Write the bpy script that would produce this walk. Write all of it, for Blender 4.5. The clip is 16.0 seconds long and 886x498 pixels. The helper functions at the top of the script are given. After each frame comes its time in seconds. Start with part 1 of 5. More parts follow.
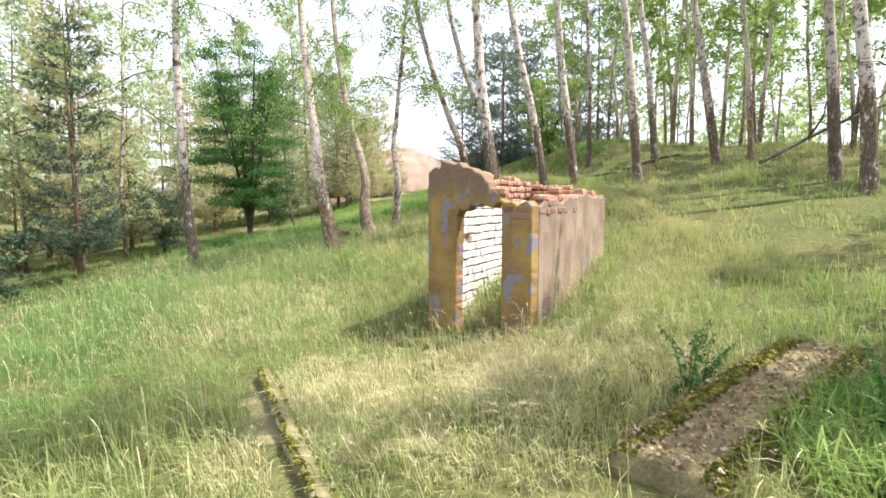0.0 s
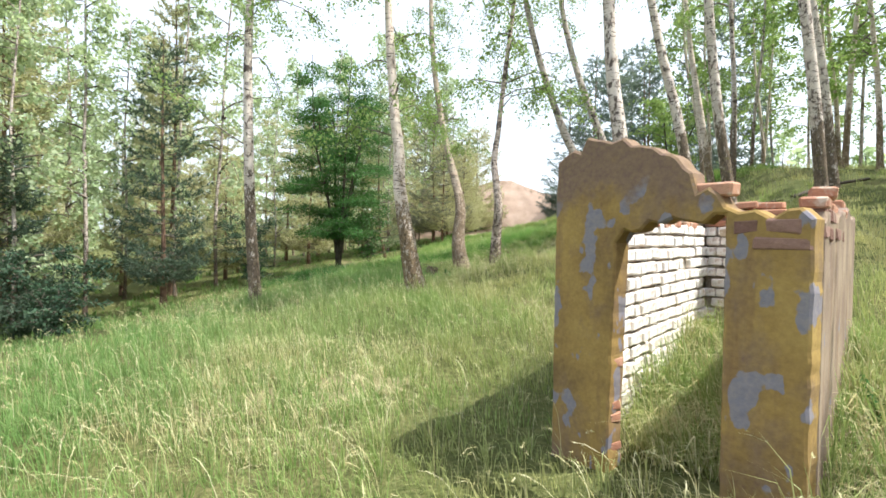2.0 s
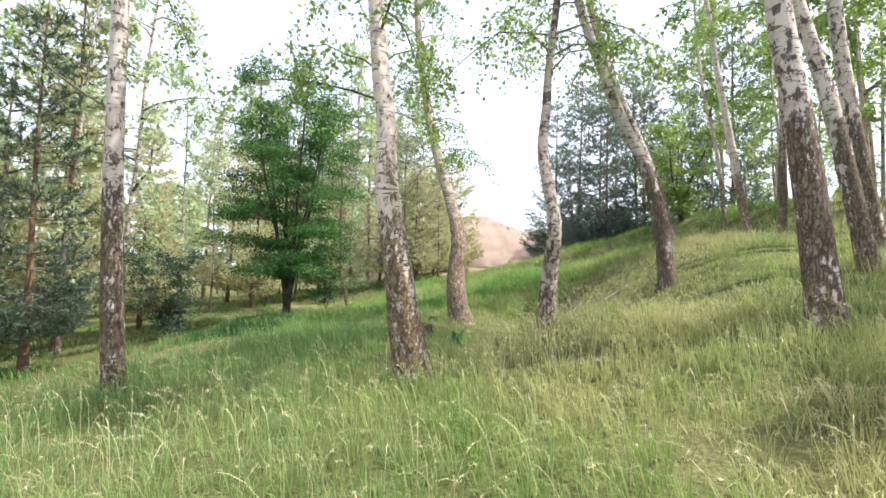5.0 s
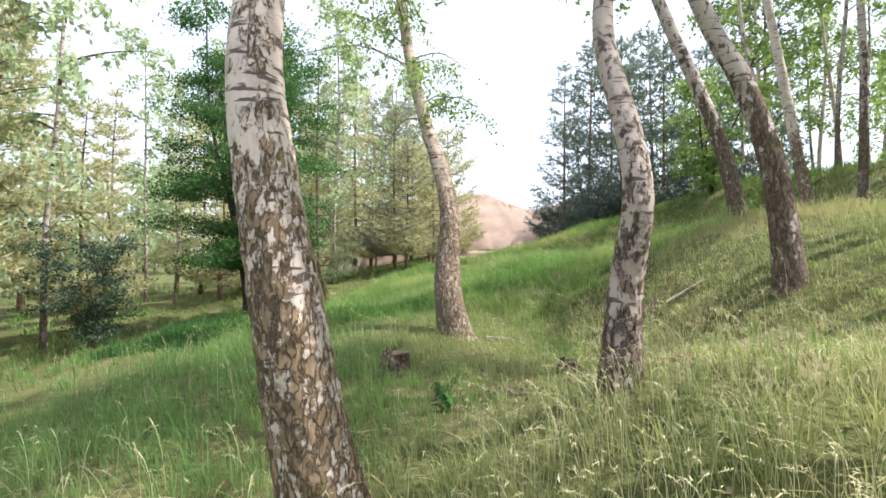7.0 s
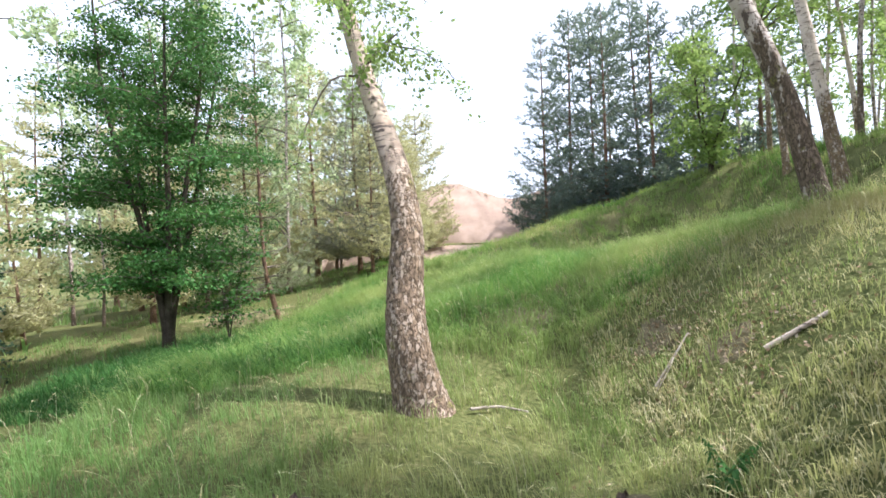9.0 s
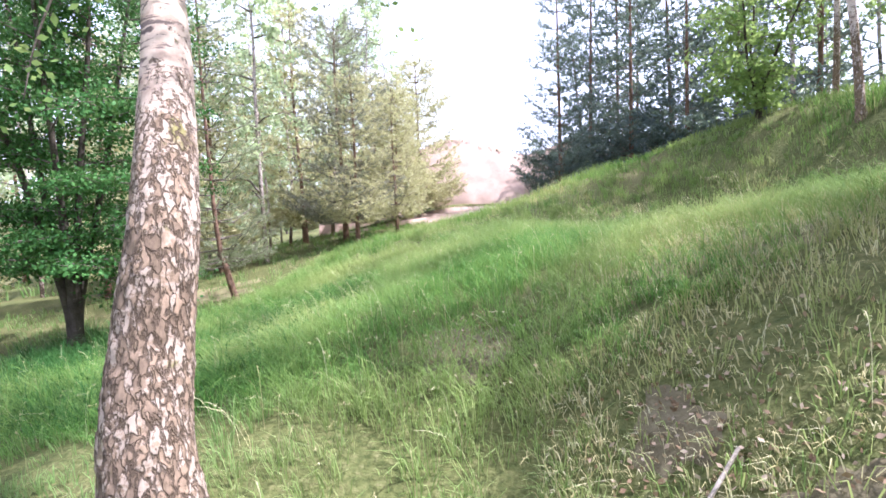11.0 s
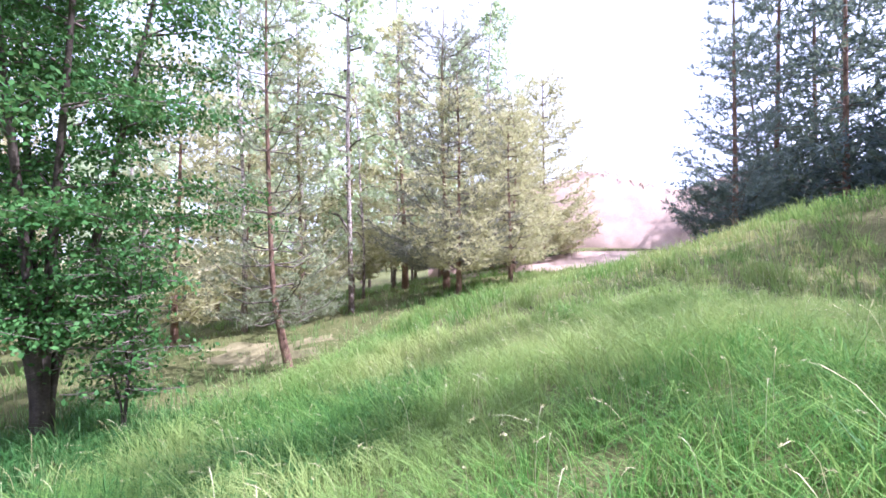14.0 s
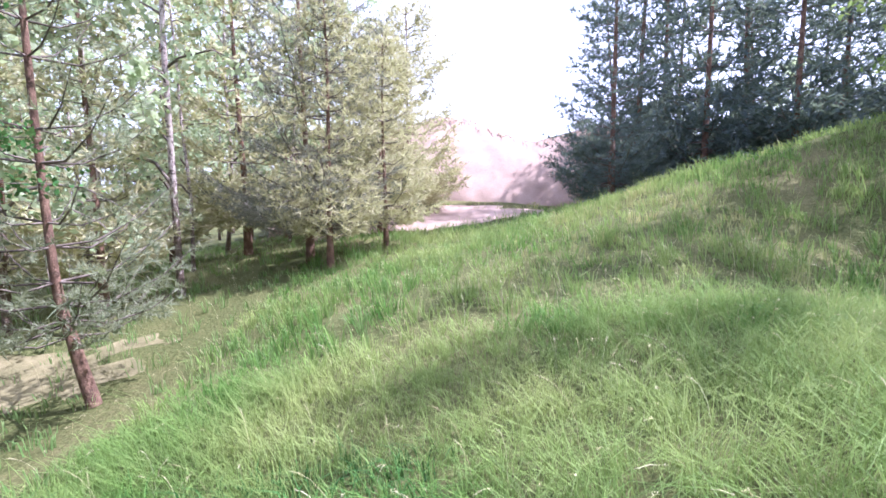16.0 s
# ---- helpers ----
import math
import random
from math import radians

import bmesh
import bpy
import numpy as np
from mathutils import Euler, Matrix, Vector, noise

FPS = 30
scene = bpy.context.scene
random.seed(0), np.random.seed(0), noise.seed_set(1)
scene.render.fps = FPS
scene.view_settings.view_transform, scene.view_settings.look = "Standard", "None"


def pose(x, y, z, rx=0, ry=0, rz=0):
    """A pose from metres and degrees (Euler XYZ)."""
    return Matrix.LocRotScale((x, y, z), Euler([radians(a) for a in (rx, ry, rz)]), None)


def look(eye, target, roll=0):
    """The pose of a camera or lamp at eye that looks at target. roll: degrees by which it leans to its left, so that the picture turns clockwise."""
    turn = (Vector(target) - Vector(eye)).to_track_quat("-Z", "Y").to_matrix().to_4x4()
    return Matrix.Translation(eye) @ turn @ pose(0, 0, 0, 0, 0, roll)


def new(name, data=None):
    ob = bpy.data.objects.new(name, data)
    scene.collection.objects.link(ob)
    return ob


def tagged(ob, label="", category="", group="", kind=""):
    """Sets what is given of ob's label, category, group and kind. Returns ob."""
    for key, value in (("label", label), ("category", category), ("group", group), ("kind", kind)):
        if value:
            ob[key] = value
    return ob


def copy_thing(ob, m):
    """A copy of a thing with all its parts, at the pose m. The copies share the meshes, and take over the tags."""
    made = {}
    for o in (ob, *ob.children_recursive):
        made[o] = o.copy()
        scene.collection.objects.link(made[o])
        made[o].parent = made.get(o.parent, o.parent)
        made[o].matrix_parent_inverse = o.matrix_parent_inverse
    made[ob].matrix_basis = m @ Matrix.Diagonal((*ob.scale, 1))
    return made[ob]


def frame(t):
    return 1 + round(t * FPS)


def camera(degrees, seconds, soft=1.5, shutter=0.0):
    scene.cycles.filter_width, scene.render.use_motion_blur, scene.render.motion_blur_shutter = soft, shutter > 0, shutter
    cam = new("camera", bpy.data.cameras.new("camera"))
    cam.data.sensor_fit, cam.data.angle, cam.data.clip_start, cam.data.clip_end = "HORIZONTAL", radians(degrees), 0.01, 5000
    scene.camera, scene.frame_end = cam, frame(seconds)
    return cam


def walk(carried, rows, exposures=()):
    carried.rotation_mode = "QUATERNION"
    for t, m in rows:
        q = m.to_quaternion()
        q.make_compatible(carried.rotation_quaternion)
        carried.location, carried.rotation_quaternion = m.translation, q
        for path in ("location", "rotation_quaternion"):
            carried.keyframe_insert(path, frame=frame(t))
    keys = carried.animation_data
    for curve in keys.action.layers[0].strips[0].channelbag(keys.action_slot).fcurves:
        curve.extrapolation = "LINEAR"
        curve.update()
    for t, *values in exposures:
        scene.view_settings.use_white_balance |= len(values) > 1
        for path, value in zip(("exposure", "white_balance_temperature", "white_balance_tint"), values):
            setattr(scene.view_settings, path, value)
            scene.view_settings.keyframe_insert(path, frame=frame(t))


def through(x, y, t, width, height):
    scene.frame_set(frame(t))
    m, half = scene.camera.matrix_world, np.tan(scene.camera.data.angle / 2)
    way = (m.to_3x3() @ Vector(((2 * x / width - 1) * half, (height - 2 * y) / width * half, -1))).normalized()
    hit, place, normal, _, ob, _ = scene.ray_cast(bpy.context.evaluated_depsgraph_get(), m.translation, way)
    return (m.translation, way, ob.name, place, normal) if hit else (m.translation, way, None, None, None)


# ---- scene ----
cam = camera(82.0, 16.0, soft=1.65)
PATH = [
    (0, (0.000, -0.000, 2.092, 84.46, 0.11, 0.02)),
    (0.5, (-0.006, 0.680, 2.099, 85.07, 2.07, -0.27)),
    (1, (0.051, 1.355, 2.068, 84.82, 1.29, -2.12)),
    (1.5, (-0.057, 2.027, 2.033, 84.54, -4.52, 7.24)),
    (2, (-0.261, 2.633, 1.927, 88.59, -0.84, 11.00)),
    (2.5, (-0.525, 3.248, 1.860, 88.30, 0.10, 11.93)),
    (3, (-0.774, 3.945, 1.854, 88.43, -2.99, 12.46)),
    (3.5, (-1.023, 4.608, 1.907, 86.56, -2.13, 12.72)),
    (4, (-1.276, 5.300, 1.920, 92.13, -0.68, 9.59)),
    (6.5, (-1.901, 8.783, 2.013, 93.45, -3.21, 4.04)),
    (7, (-1.807, 9.584, 2.118, 91.04, -0.58, 6.50)),
    (7.5, (-1.867, 10.310, 2.239, 88.10, -2.80, 5.39)),
    (8, (-1.926, 10.890, 2.253, 90.52, 0.42, 2.86)),
    (9.2, (-1.86, 12.42, 2.46, 89.9, 2.6, 4.2)),
    (10.5, (-1.010, 14.126, 2.526, 89.27, 4.77, 5.77)),
    (11, (-0.989, 14.647, 2.656, 85.26, 2.43, 6.75)),
    (11.5, (-0.880, 15.448, 2.591, 88.03, 7.11, 17.61)),
    (12, (-0.970, 16.180, 2.485, 88.60, 9.65, 28.75)),
    (12.5, (-0.938, 16.947, 2.536, 91.48, -6.76, 23.63)),
    (13, (-0.964, 17.360, 2.643, 90.59, -2.81, 22.03)),
    (13.5, (-1.174, 17.890, 2.737, 90.84, -0.94, 20.18)),
    (14, (-1.340, 18.420, 2.845, 89.80, 0.60, 21.10)),
    (14.5, (-1.811, 19.133, 2.992, 88.19, 3.02, 15.33)),
    (15, (-2.202, 19.602, 3.049, 86.89, 3.00, 10.63)),
    (15.5, (-2.645, 20.025, 3.160, 85.34, 2.07, 5.68)),
    (16, (-3.124, 20.540, 3.194, 83.47, 0.25, 1.76)),
]
walk(cam, [(t, pose(*p)) for t, p in PATH], exposures=[(0.0, 1.24, 6200, 11), (1.0, 1.22, 6150, 11), (1.5, 1.06, 6050, 2), (2.0, 1.06, 6050, 5), (2.5, 1.16, 6050, 7), (7.0, 1.08, 5950, 11), (8.0, 1.06, 5900, 11), (10.5, 1.62, 5500, 22), (13.5, 1.68, 5200, 35), (16.0, 1.58, 5150, 34)])

# ---- world and sun ----
SUN_AZ, SUN_EL = radians(90), radians(59)
world = bpy.data.worlds.new("world")
scene.world = world
world.use_nodes = True
sky = world.node_tree.nodes.new("ShaderNodeTexSky")
sky.sky_type, sky.sun_disc = "NISHITA", False
sky.sun_elevation, sky.sun_rotation, sky.dust_density, sky.ozone_density, sky.air_density = SUN_EL, SUN_AZ, 4.2, 0.2, 1.0
back = world.node_tree.nodes["Background"]
back.inputs[1].default_value = 0.15
veil = world.node_tree.nodes.new("ShaderNodeMix")
veil.data_type = "RGBA"
veil.inputs[0].default_value, veil.inputs[7].default_value = 0.65, (5.6, 5.7, 6.0, 1)
world.node_tree.links.new(sky.outputs[0], veil.inputs[6])
world.node_tree.links.new(veil.outputs[2], back.inputs[0])
sun_data = bpy.data.lights.new("sun", "SUN")
sun_data.energy, sun_data.angle, sun_data.color = 4.6, radians(0.6), (1.0, 0.93, 0.82)
sun = new("sun", sun_data)
sun.matrix_basis = look((math.sin(SUN_AZ) * 40, math.cos(SUN_AZ) * 40, 40 * math.tan(SUN_EL)), (0, 0, 0))

# ---- materials ----


def noise_tex(nt, vec, scale, detail=4.0, rough=0.55):
    n = nt.nodes.new("ShaderNodeTexNoise")
    n.inputs["Scale"].default_value, n.inputs["Detail"].default_value, n.inputs["Roughness"].default_value = scale, detail, rough
    nt.links.new(vec, n.inputs["Vector"])
    return n.outputs["Fac"]


def ramp(nt, fac, stops):
    r = nt.nodes.new("ShaderNodeValToRGB")
    while len(r.color_ramp.elements) < len(stops):
        r.color_ramp.elements.new(0.5)
    for e, (p, c) in zip(r.color_ramp.elements, stops):
        e.position, e.color = p, (*c, 1)
    nt.links.new(fac, r.inputs[0])
    return r.outputs[0]


def grey(nt, fac, lo, hi):
    return ramp(nt, fac, [(lo, (0, 0, 0)), (hi, (1, 1, 1))])


def mix(nt, fac, a, b, mode="MIX"):
    m = nt.nodes.new("ShaderNodeMix")
    m.data_type, m.blend_type = "RGBA", mode
    for sock, v in ((0, fac), (6, a), (7, b)):
        if isinstance(v, (int, float)):
            m.inputs[sock].default_value = v
        elif isinstance(v, tuple):
            m.inputs[sock].default_value = (*v, 1)
        else:
            nt.links.new(v, m.inputs[sock])
    return m.outputs[2]


def stretched(nt, scale, source="Object"):
    tc = nt.nodes.new("ShaderNodeTexCoord")
    mp = nt.nodes.new("ShaderNodeMapping")
    mp.inputs["Scale"].default_value = scale
    nt.links.new(tc.outputs[source], mp.inputs["Vector"])
    return mp.outputs[0]


def begin(name):
    m = bpy.data.materials.new(name)
    m.use_nodes = True
    nt = m.node_tree
    return m, nt, nt.nodes["Principled BSDF"]


def bumped(nt, bsdf, fac, strength, distance):
    b = nt.nodes.new("ShaderNodeBump")
    b.inputs["Strength"].default_value, b.inputs["Distance"].default_value = strength, distance
    nt.links.new(fac, b.inputs["Height"])
    nt.links.new(b.outputs[0], bsdf.inputs["Normal"])


def mat_rough(name, dark, mid, light, scale, rough=0.9, bump=0.02, fine=8.0):
    """A dull surface with large stains and fine grain."""
    m, nt, b = begin(name)
    v = stretched(nt, (1, 1, 1))
    big = noise_tex(nt, v, scale, 5)
    small = noise_tex(nt, v, scale * fine, 4)
    c = ramp(nt, big, [(0.32, dark), (0.5, mid), (0.68, light)])
    c = mix(nt, 0.35, c, ramp(nt, small, [(0.3, dark), (0.7, light)]))
    nt.links.new(c, b.inputs["Base Color"])
    b.inputs["Roughness"].default_value = rough
    b.inputs["Specular IOR Level"].default_value = 0.2
    bumped(nt, b, small, 0.7, bump)
    return m


def mat_leaf(name, a, b, c, through=0.45, patch=0.0, straw=None, gloss=0.5, lush=None, glow=0.3):
    """Thin foliage: reflects and lets light through; colour varies leaf by leaf and by patches of ground."""
    m, nt, p = begin(name)
    geo = nt.nodes.new("ShaderNodeNewGeometry")
    col = ramp(nt, geo.outputs["Random Per Island"], [(0.0, a), (0.5, b), (1.0, c)])
    if straw:
        v = stretched(nt, (1, 1, 0.2))
        k = grey(nt, noise_tex(nt, v, patch, 4), 0.42, 0.66)
        if lush:
            sep = nt.nodes.new("ShaderNodeSeparateXYZ")
            nt.links.new(v, sep.inputs[0])
            wob = nt.nodes.new("ShaderNodeMath")
            wob.operation = "MULTIPLY_ADD"
            nt.links.new(noise_tex(nt, v, 0.25, 3), wob.inputs[0])
            wob.inputs[1].default_value = 7.0
            nt.links.new(sep.outputs[0], wob.inputs[2])
            down = nt.nodes.new("ShaderNodeMapRange")
            down.inputs[1].default_value, down.inputs[2].default_value = 2.4, -0.6
            nt.links.new(wob.outputs[0], down.inputs[0])
            low = mix(nt, 0.75, col, lush)
            straw_col = mix(nt, k, col, straw)
            col = mix(nt, down.outputs[0], straw_col, mix(nt, 0.18, low, straw_col))
        else:
            col = mix(nt, k, col, straw)
    p.inputs["Roughness"].default_value = gloss
    p.inputs["Specular IOR Level"].default_value = 0.12
    nt.links.new(col, p.inputs["Base Color"])
    tr = nt.nodes.new("ShaderNodeBsdfTranslucent")
    nt.links.new(mix(nt, glow, col, (0.5, 0.58, 0.18), "MIX"), tr.inputs["Color"])
    ms = nt.nodes.new("ShaderNodeMixShader")
    ms.inputs[0].default_value = through
    nt.links.new(p.outputs[0], ms.inputs[1])
    nt.links.new(tr.outputs[0], ms.inputs[2])
    nt.links.new(ms.outputs[0], nt.nodes["Material Output"].inputs[0])
    return m


def math_node(nt, op, p, q, r=None):
    n = nt.nodes.new("ShaderNodeMath")
    n.operation = op
    for s, w in zip(n.inputs, (p, q, r)):
        if isinstance(w, (int, float)):
            s.default_value = w
        elif w is not None:
            nt.links.new(w, s)
    return n.outputs[0]


def plate_share(nt):
    at = nt.nodes.new("ShaderNodeAttribute")
    at.attribute_name = "plate"
    return at.outputs["Fac"]


def mat_birch(name, white, brown, rough_share=0.6, flecks=0.57, bands=0.66, pale_plates=0.5):
    """Birch bark: papery pale skin with dark cross marks; where the trunk is rough it splits into upright plates, pale or brown, with dark furrows between."""
    m, nt, b = begin(name)
    rough_k = plate_share(nt)
    v, v3 = stretched(nt, (1, 1, 1)), stretched(nt, (46, 46, 16))
    jag = noise_tex(nt, stretched(nt, (17, 17, 8)), 1.0, 7, 0.68)
    s = math_node(nt, "MULTIPLY_ADD", jag, 1.9, math_node(nt, "MULTIPLY_ADD", rough_k, rough_share, -0.95))
    s = math_node(nt, "ADD", s, math_node(nt, "MULTIPLY_ADD", noise_tex(nt, stretched(nt, (5, 5, 2.6)), 1.0, 3), 1.1, -0.55))
    rough_mask = grey(nt, s, 0.3, 0.37)
    lent = grey(nt, noise_tex(nt, stretched(nt, (6, 6, 34)), 1.0, 4), 0.585, 0.63)
    skin = ramp(nt, noise_tex(nt, v, 4.2, 7, 0.62), [(0.3, tuple(q * k for q, k in zip(white, (0.62, 0.55, 0.52)))), (0.5, white), (0.7, tuple(1.08 * q for q in white))])
    skin = mix(nt, lent, skin, (0.13, 0.1, 0.088))
    skin = mix(nt, grey(nt, noise_tex(nt, stretched(nt, (11, 11, 6)), 1.0, 6, 0.7), flecks, flecks + 0.04), skin, (0.11, 0.085, 0.075))
    skin = mix(nt, grey(nt, noise_tex(nt, stretched(nt, (2.2, 2.2, 3.4)), 1.0, 5, 0.62), bands, bands + 0.03), skin, (0.085, 0.066, 0.058))
    # cells of the split bark, bent by noise so that their rims are ragged
    wob = nt.nodes.new("ShaderNodeTexNoise")
    wob.inputs["Scale"].default_value, wob.inputs["Detail"].default_value = 1.0, 5.0
    nt.links.new(stretched(nt, (26, 26, 12)), wob.inputs["Vector"])
    push = nt.nodes.new("ShaderNodeVectorMath")
    push.operation = "MULTIPLY_ADD"
    nt.links.new(wob.outputs["Color"], push.inputs[0])
    push.inputs[1].default_value = (2.3, 2.3, 2.0)
    nt.links.new(stretched(nt, (25, 25, 8.5)), push.inputs[2])
    edge, cell = nt.nodes.new("ShaderNodeTexVoronoi"), nt.nodes.new("ShaderNodeTexVoronoi")
    edge.feature = "DISTANCE_TO_EDGE"
    for n in (edge, cell):
        n.inputs["Scale"].default_value = 1.0
        nt.links.new(push.outputs[0], n.inputs["Vector"])
    sep = nt.nodes.new("ShaderNodeSeparateColor")
    nt.links.new(cell.outputs["Color"], sep.inputs[0])
    rag = noise_tex(nt, stretched(nt, (34, 34, 20)), 1.0, 6, 0.7)
    crack = grey(nt, math_node(nt, "MULTIPLY_ADD", rag, 0.55, math_node(nt, "ADD", edge.outputs["Distance"], -0.275)), 0.0, 0.13)
    plate = ramp(nt, sep.outputs[1], [(0.0, tuple(0.7 * q for q in brown)), (0.5, brown), (1.0, tuple(1.6 * q for q in brown))])
    plate = mix(nt, 0.4, plate, ramp(nt, noise_tex(nt, v3, 1.0, 5), [(0.3, tuple(0.4 * q for q in brown)), (0.7, tuple(1.9 * q for q in brown))]))
    paler = math_node(nt, "MULTIPLY_ADD", rough_k, -0.5, math_node(nt, "MULTIPLY_ADD", sep.outputs[0], 0.45, 0.3))
    paler = math_node(nt, "MULTIPLY_ADD", noise_tex(nt, v, 22.0, 6, 0.65), 1.3, math_node(nt, "ADD", paler, -0.4))
    plate = mix(nt, grey(nt, paler, pale_plates, pale_plates + 0.1), plate, tuple(0.92 * q for q in white))
    plate = mix(nt, grey(nt, noise_tex(nt, v, 6.0, 4), 0.63, 0.7), plate, (0.2, 0.18, 0.07))
    plate = mix(nt, crack, tuple(0.5 * q for q in brown), plate)
    plate = mix(nt, grey(nt, noise_tex(nt, stretched(nt, (60, 60, 34)), 1.0, 6, 0.7), 0.56, 0.64), plate, tuple(0.6 * q for q in brown))
    nt.links.new(mix(nt, rough_mask, skin, plate), b.inputs["Base Color"])
    b.inputs["Roughness"].default_value = 0.88
    b.inputs["Specular IOR Level"].default_value = 0.2
    relief = math_node(nt, "MULTIPLY_ADD", noise_tex(nt, v3, 1.0, 5), 0.35, math_node(nt, "MULTIPLY", crack, rough_mask))
    relief = math_node(nt, "SUBTRACT", relief, math_node(nt, "MULTIPLY", rough_mask, 0.5))
    bumped(nt, b, relief, 0.9, 0.013)
    return m


def mat_plaster(name, dark, mid, light, flake_at):
    """Old limewash flaking off blue-grey plaster, with brown streaks and a grimy broken upper rim."""
    m, nt, b = begin(name)
    v = stretched(nt, (1, 1, 1))
    vs = stretched(nt, (1.7, 1.7, 1.1))
    vf = stretched(nt, (1, 1, 0.7))
    wash = ramp(nt, noise_tex(nt, v, 2.6, 7), [(0.32, dark), (0.5, mid), (0.68, light)])
    wash = mix(nt, grey(nt, noise_tex(nt, vs, 1.9, 6, 0.6), 0.47, 0.64), wash, (0.17, 0.115, 0.095))
    wash = mix(nt, grey(nt, noise_tex(nt, stretched(nt, (9, 9, 0.9)), 1.0, 5), 0.56, 0.7), wash, (0.2, 0.12, 0.06))
    flakes = grey(nt, noise_tex(nt, vf, 6.5, 4, 0.45), flake_at, flake_at + 0.02)
    c = mix(nt, flakes, wash, (0.19, 0.2, 0.28))
    sep = nt.nodes.new("ShaderNodeSeparateXYZ")
    nt.links.new(stretched(nt, (1, 1, 1)), sep.inputs[0])
    wob = nt.nodes.new("ShaderNodeMath")
    wob.operation = "MULTIPLY_ADD"
    nt.links.new(noise_tex(nt, v, 4.5, 7, 0.65), wob.inputs[0])
    wob.inputs[1].default_value = 1.0
    nt.links.new(sep.outputs[2], wob.inputs[2])
    c = mix(nt, rim_mask(nt, wob.outputs[0]), c, (0.165, 0.11, 0.1))
    c = mix(nt, 0.3, c, ramp(nt, noise_tex(nt, v, 40, 5), [(0.3, dark), (0.7, light)]))
    nt.links.new(c, b.inputs["Base Color"])
    b.inputs["Roughness"].default_value = 0.92
    b.inputs["Specular IOR Level"].default_value = 0.2
    bumped(nt, b, noise_tex(nt, v, 14, 6), 0.6, 0.012)
    return m


def rim_mask(nt, h):
    """Bare cement along the broken upper rim, where the wash has weathered off."""
    r = nt.nodes.new("ShaderNodeMapRange")
    r.inputs[1].default_value, r.inputs[2].default_value = 2.56, 2.76
    nt.links.new(h, r.inputs[0])
    return r.outputs[0]


def mat_brick(name, a, b_, c, paint=None, amount=0.0):
    """Fired brick, each one of its own tone, with worn limewash."""
    m, nt, b = begin(name)
    info = nt.nodes.new("ShaderNodeObjectInfo")
    v = stretched(nt, (1, 1, 1))
    col = ramp(nt, info.outputs["Random"], [(0.0, a), (0.5, b_), (1.0, c)])
    col = mix(nt, 0.4, col, ramp(nt, noise_tex(nt, v, 30, 5), [(0.3, a), (0.7, c)]))
    if paint:
        col = mix(nt, grey(nt, noise_tex(nt, v, 16, 4), amount, amount + 0.12), paint, col)
    nt.links.new(col, b.inputs["Base Color"])
    b.inputs["Roughness"].default_value = 0.92
    bumped(nt, b, noise_tex(nt, v, 70, 5), 0.7, 0.006)
    return m


def mat_ground():
    m, nt, b = begin("meadow_soil")
    v = stretched(nt, (1, 1, 1))
    turf = ramp(nt, noise_tex(nt, v, 0.5, 6), [(0.3, (0.045, 0.07, 0.018)), (0.5, (0.08, 0.1, 0.03)), (0.7, (0.15, 0.14, 0.06))])
    litter = ramp(nt, noise_tex(nt, v, 22, 6), [(0.3, (0.03, 0.035, 0.013)), (0.55, (0.13, 0.125, 0.05)), (0.75, (0.26, 0.225, 0.12))])
    nt.links.new(mix(nt, 0.5, turf, litter), b.inputs["Base Color"])
    b.inputs["Roughness"].default_value = 0.95
    b.inputs["Specular IOR Level"].default_value = 0.1
    bumped(nt, b, noise_tex(nt, v, 14, 6), 1.0, 0.06)
    return m


M_GROUND = mat_ground()
M_SAND = mat_rough("pale_sand", (0.28, 0.2, 0.16), (0.36, 0.265, 0.21), (0.43, 0.325, 0.27), 1.3, 0.95, 0.015, 12)
M_STRAW = mat_rough("dry_straw_soil", (0.1, 0.095, 0.042), (0.17, 0.15, 0.075), (0.27, 0.235, 0.13), 1.6, 0.95, 0.03, 14)
M_LITTER = mat_rough("bare_soil", (0.065, 0.055, 0.03), (0.125, 0.105, 0.06), (0.2, 0.17, 0.105), 2.0, 0.95, 0.03, 10)
M_PLASTER = mat_plaster("flaking_ochre_plaster", (0.15, 0.095, 0.045), (0.28, 0.18, 0.06), (0.37, 0.255, 0.085), 0.585)
M_PLASTER_SIDE = mat_plaster("weathered_brown_plaster", (0.15, 0.11, 0.08), (0.26, 0.195, 0.145), (0.34, 0.265, 0.2), 0.68)
M_MORTAR = mat_rough("lime_mortar", (0.2, 0.15, 0.11), (0.36, 0.3, 0.24), (0.5, 0.45, 0.38), 5, 0.95, 0.01)
M_BRICK = mat_brick("red_brick", (0.26, 0.1, 0.06), (0.38, 0.17, 0.1), (0.48, 0.27, 0.18), (0.5, 0.38, 0.3), 0.36)
M_BRICK_DARK = mat_brick("weathered_dark_brick", (0.12, 0.06, 0.045), (0.19, 0.095, 0.075), (0.27, 0.16, 0.125))
M_WHITEBRICK = mat_brick("whitewashed_brick", (0.4, 0.2, 0.13), (0.5, 0.34, 0.26), (0.6, 0.48, 0.4), (0.8, 0.74, 0.69), 0.57)
M_CONCRETE = mat_rough("mossy_concrete", (0.09, 0.075, 0.03), (0.165, 0.14, 0.065), (0.27, 0.23, 0.13), 6, 0.95, 0.02)
M_MOSS = mat_rough("moss", (0.07, 0.08, 0.015), (0.17, 0.17, 0.03), (0.28, 0.26, 0.06), 9, 1.0, 0.02)
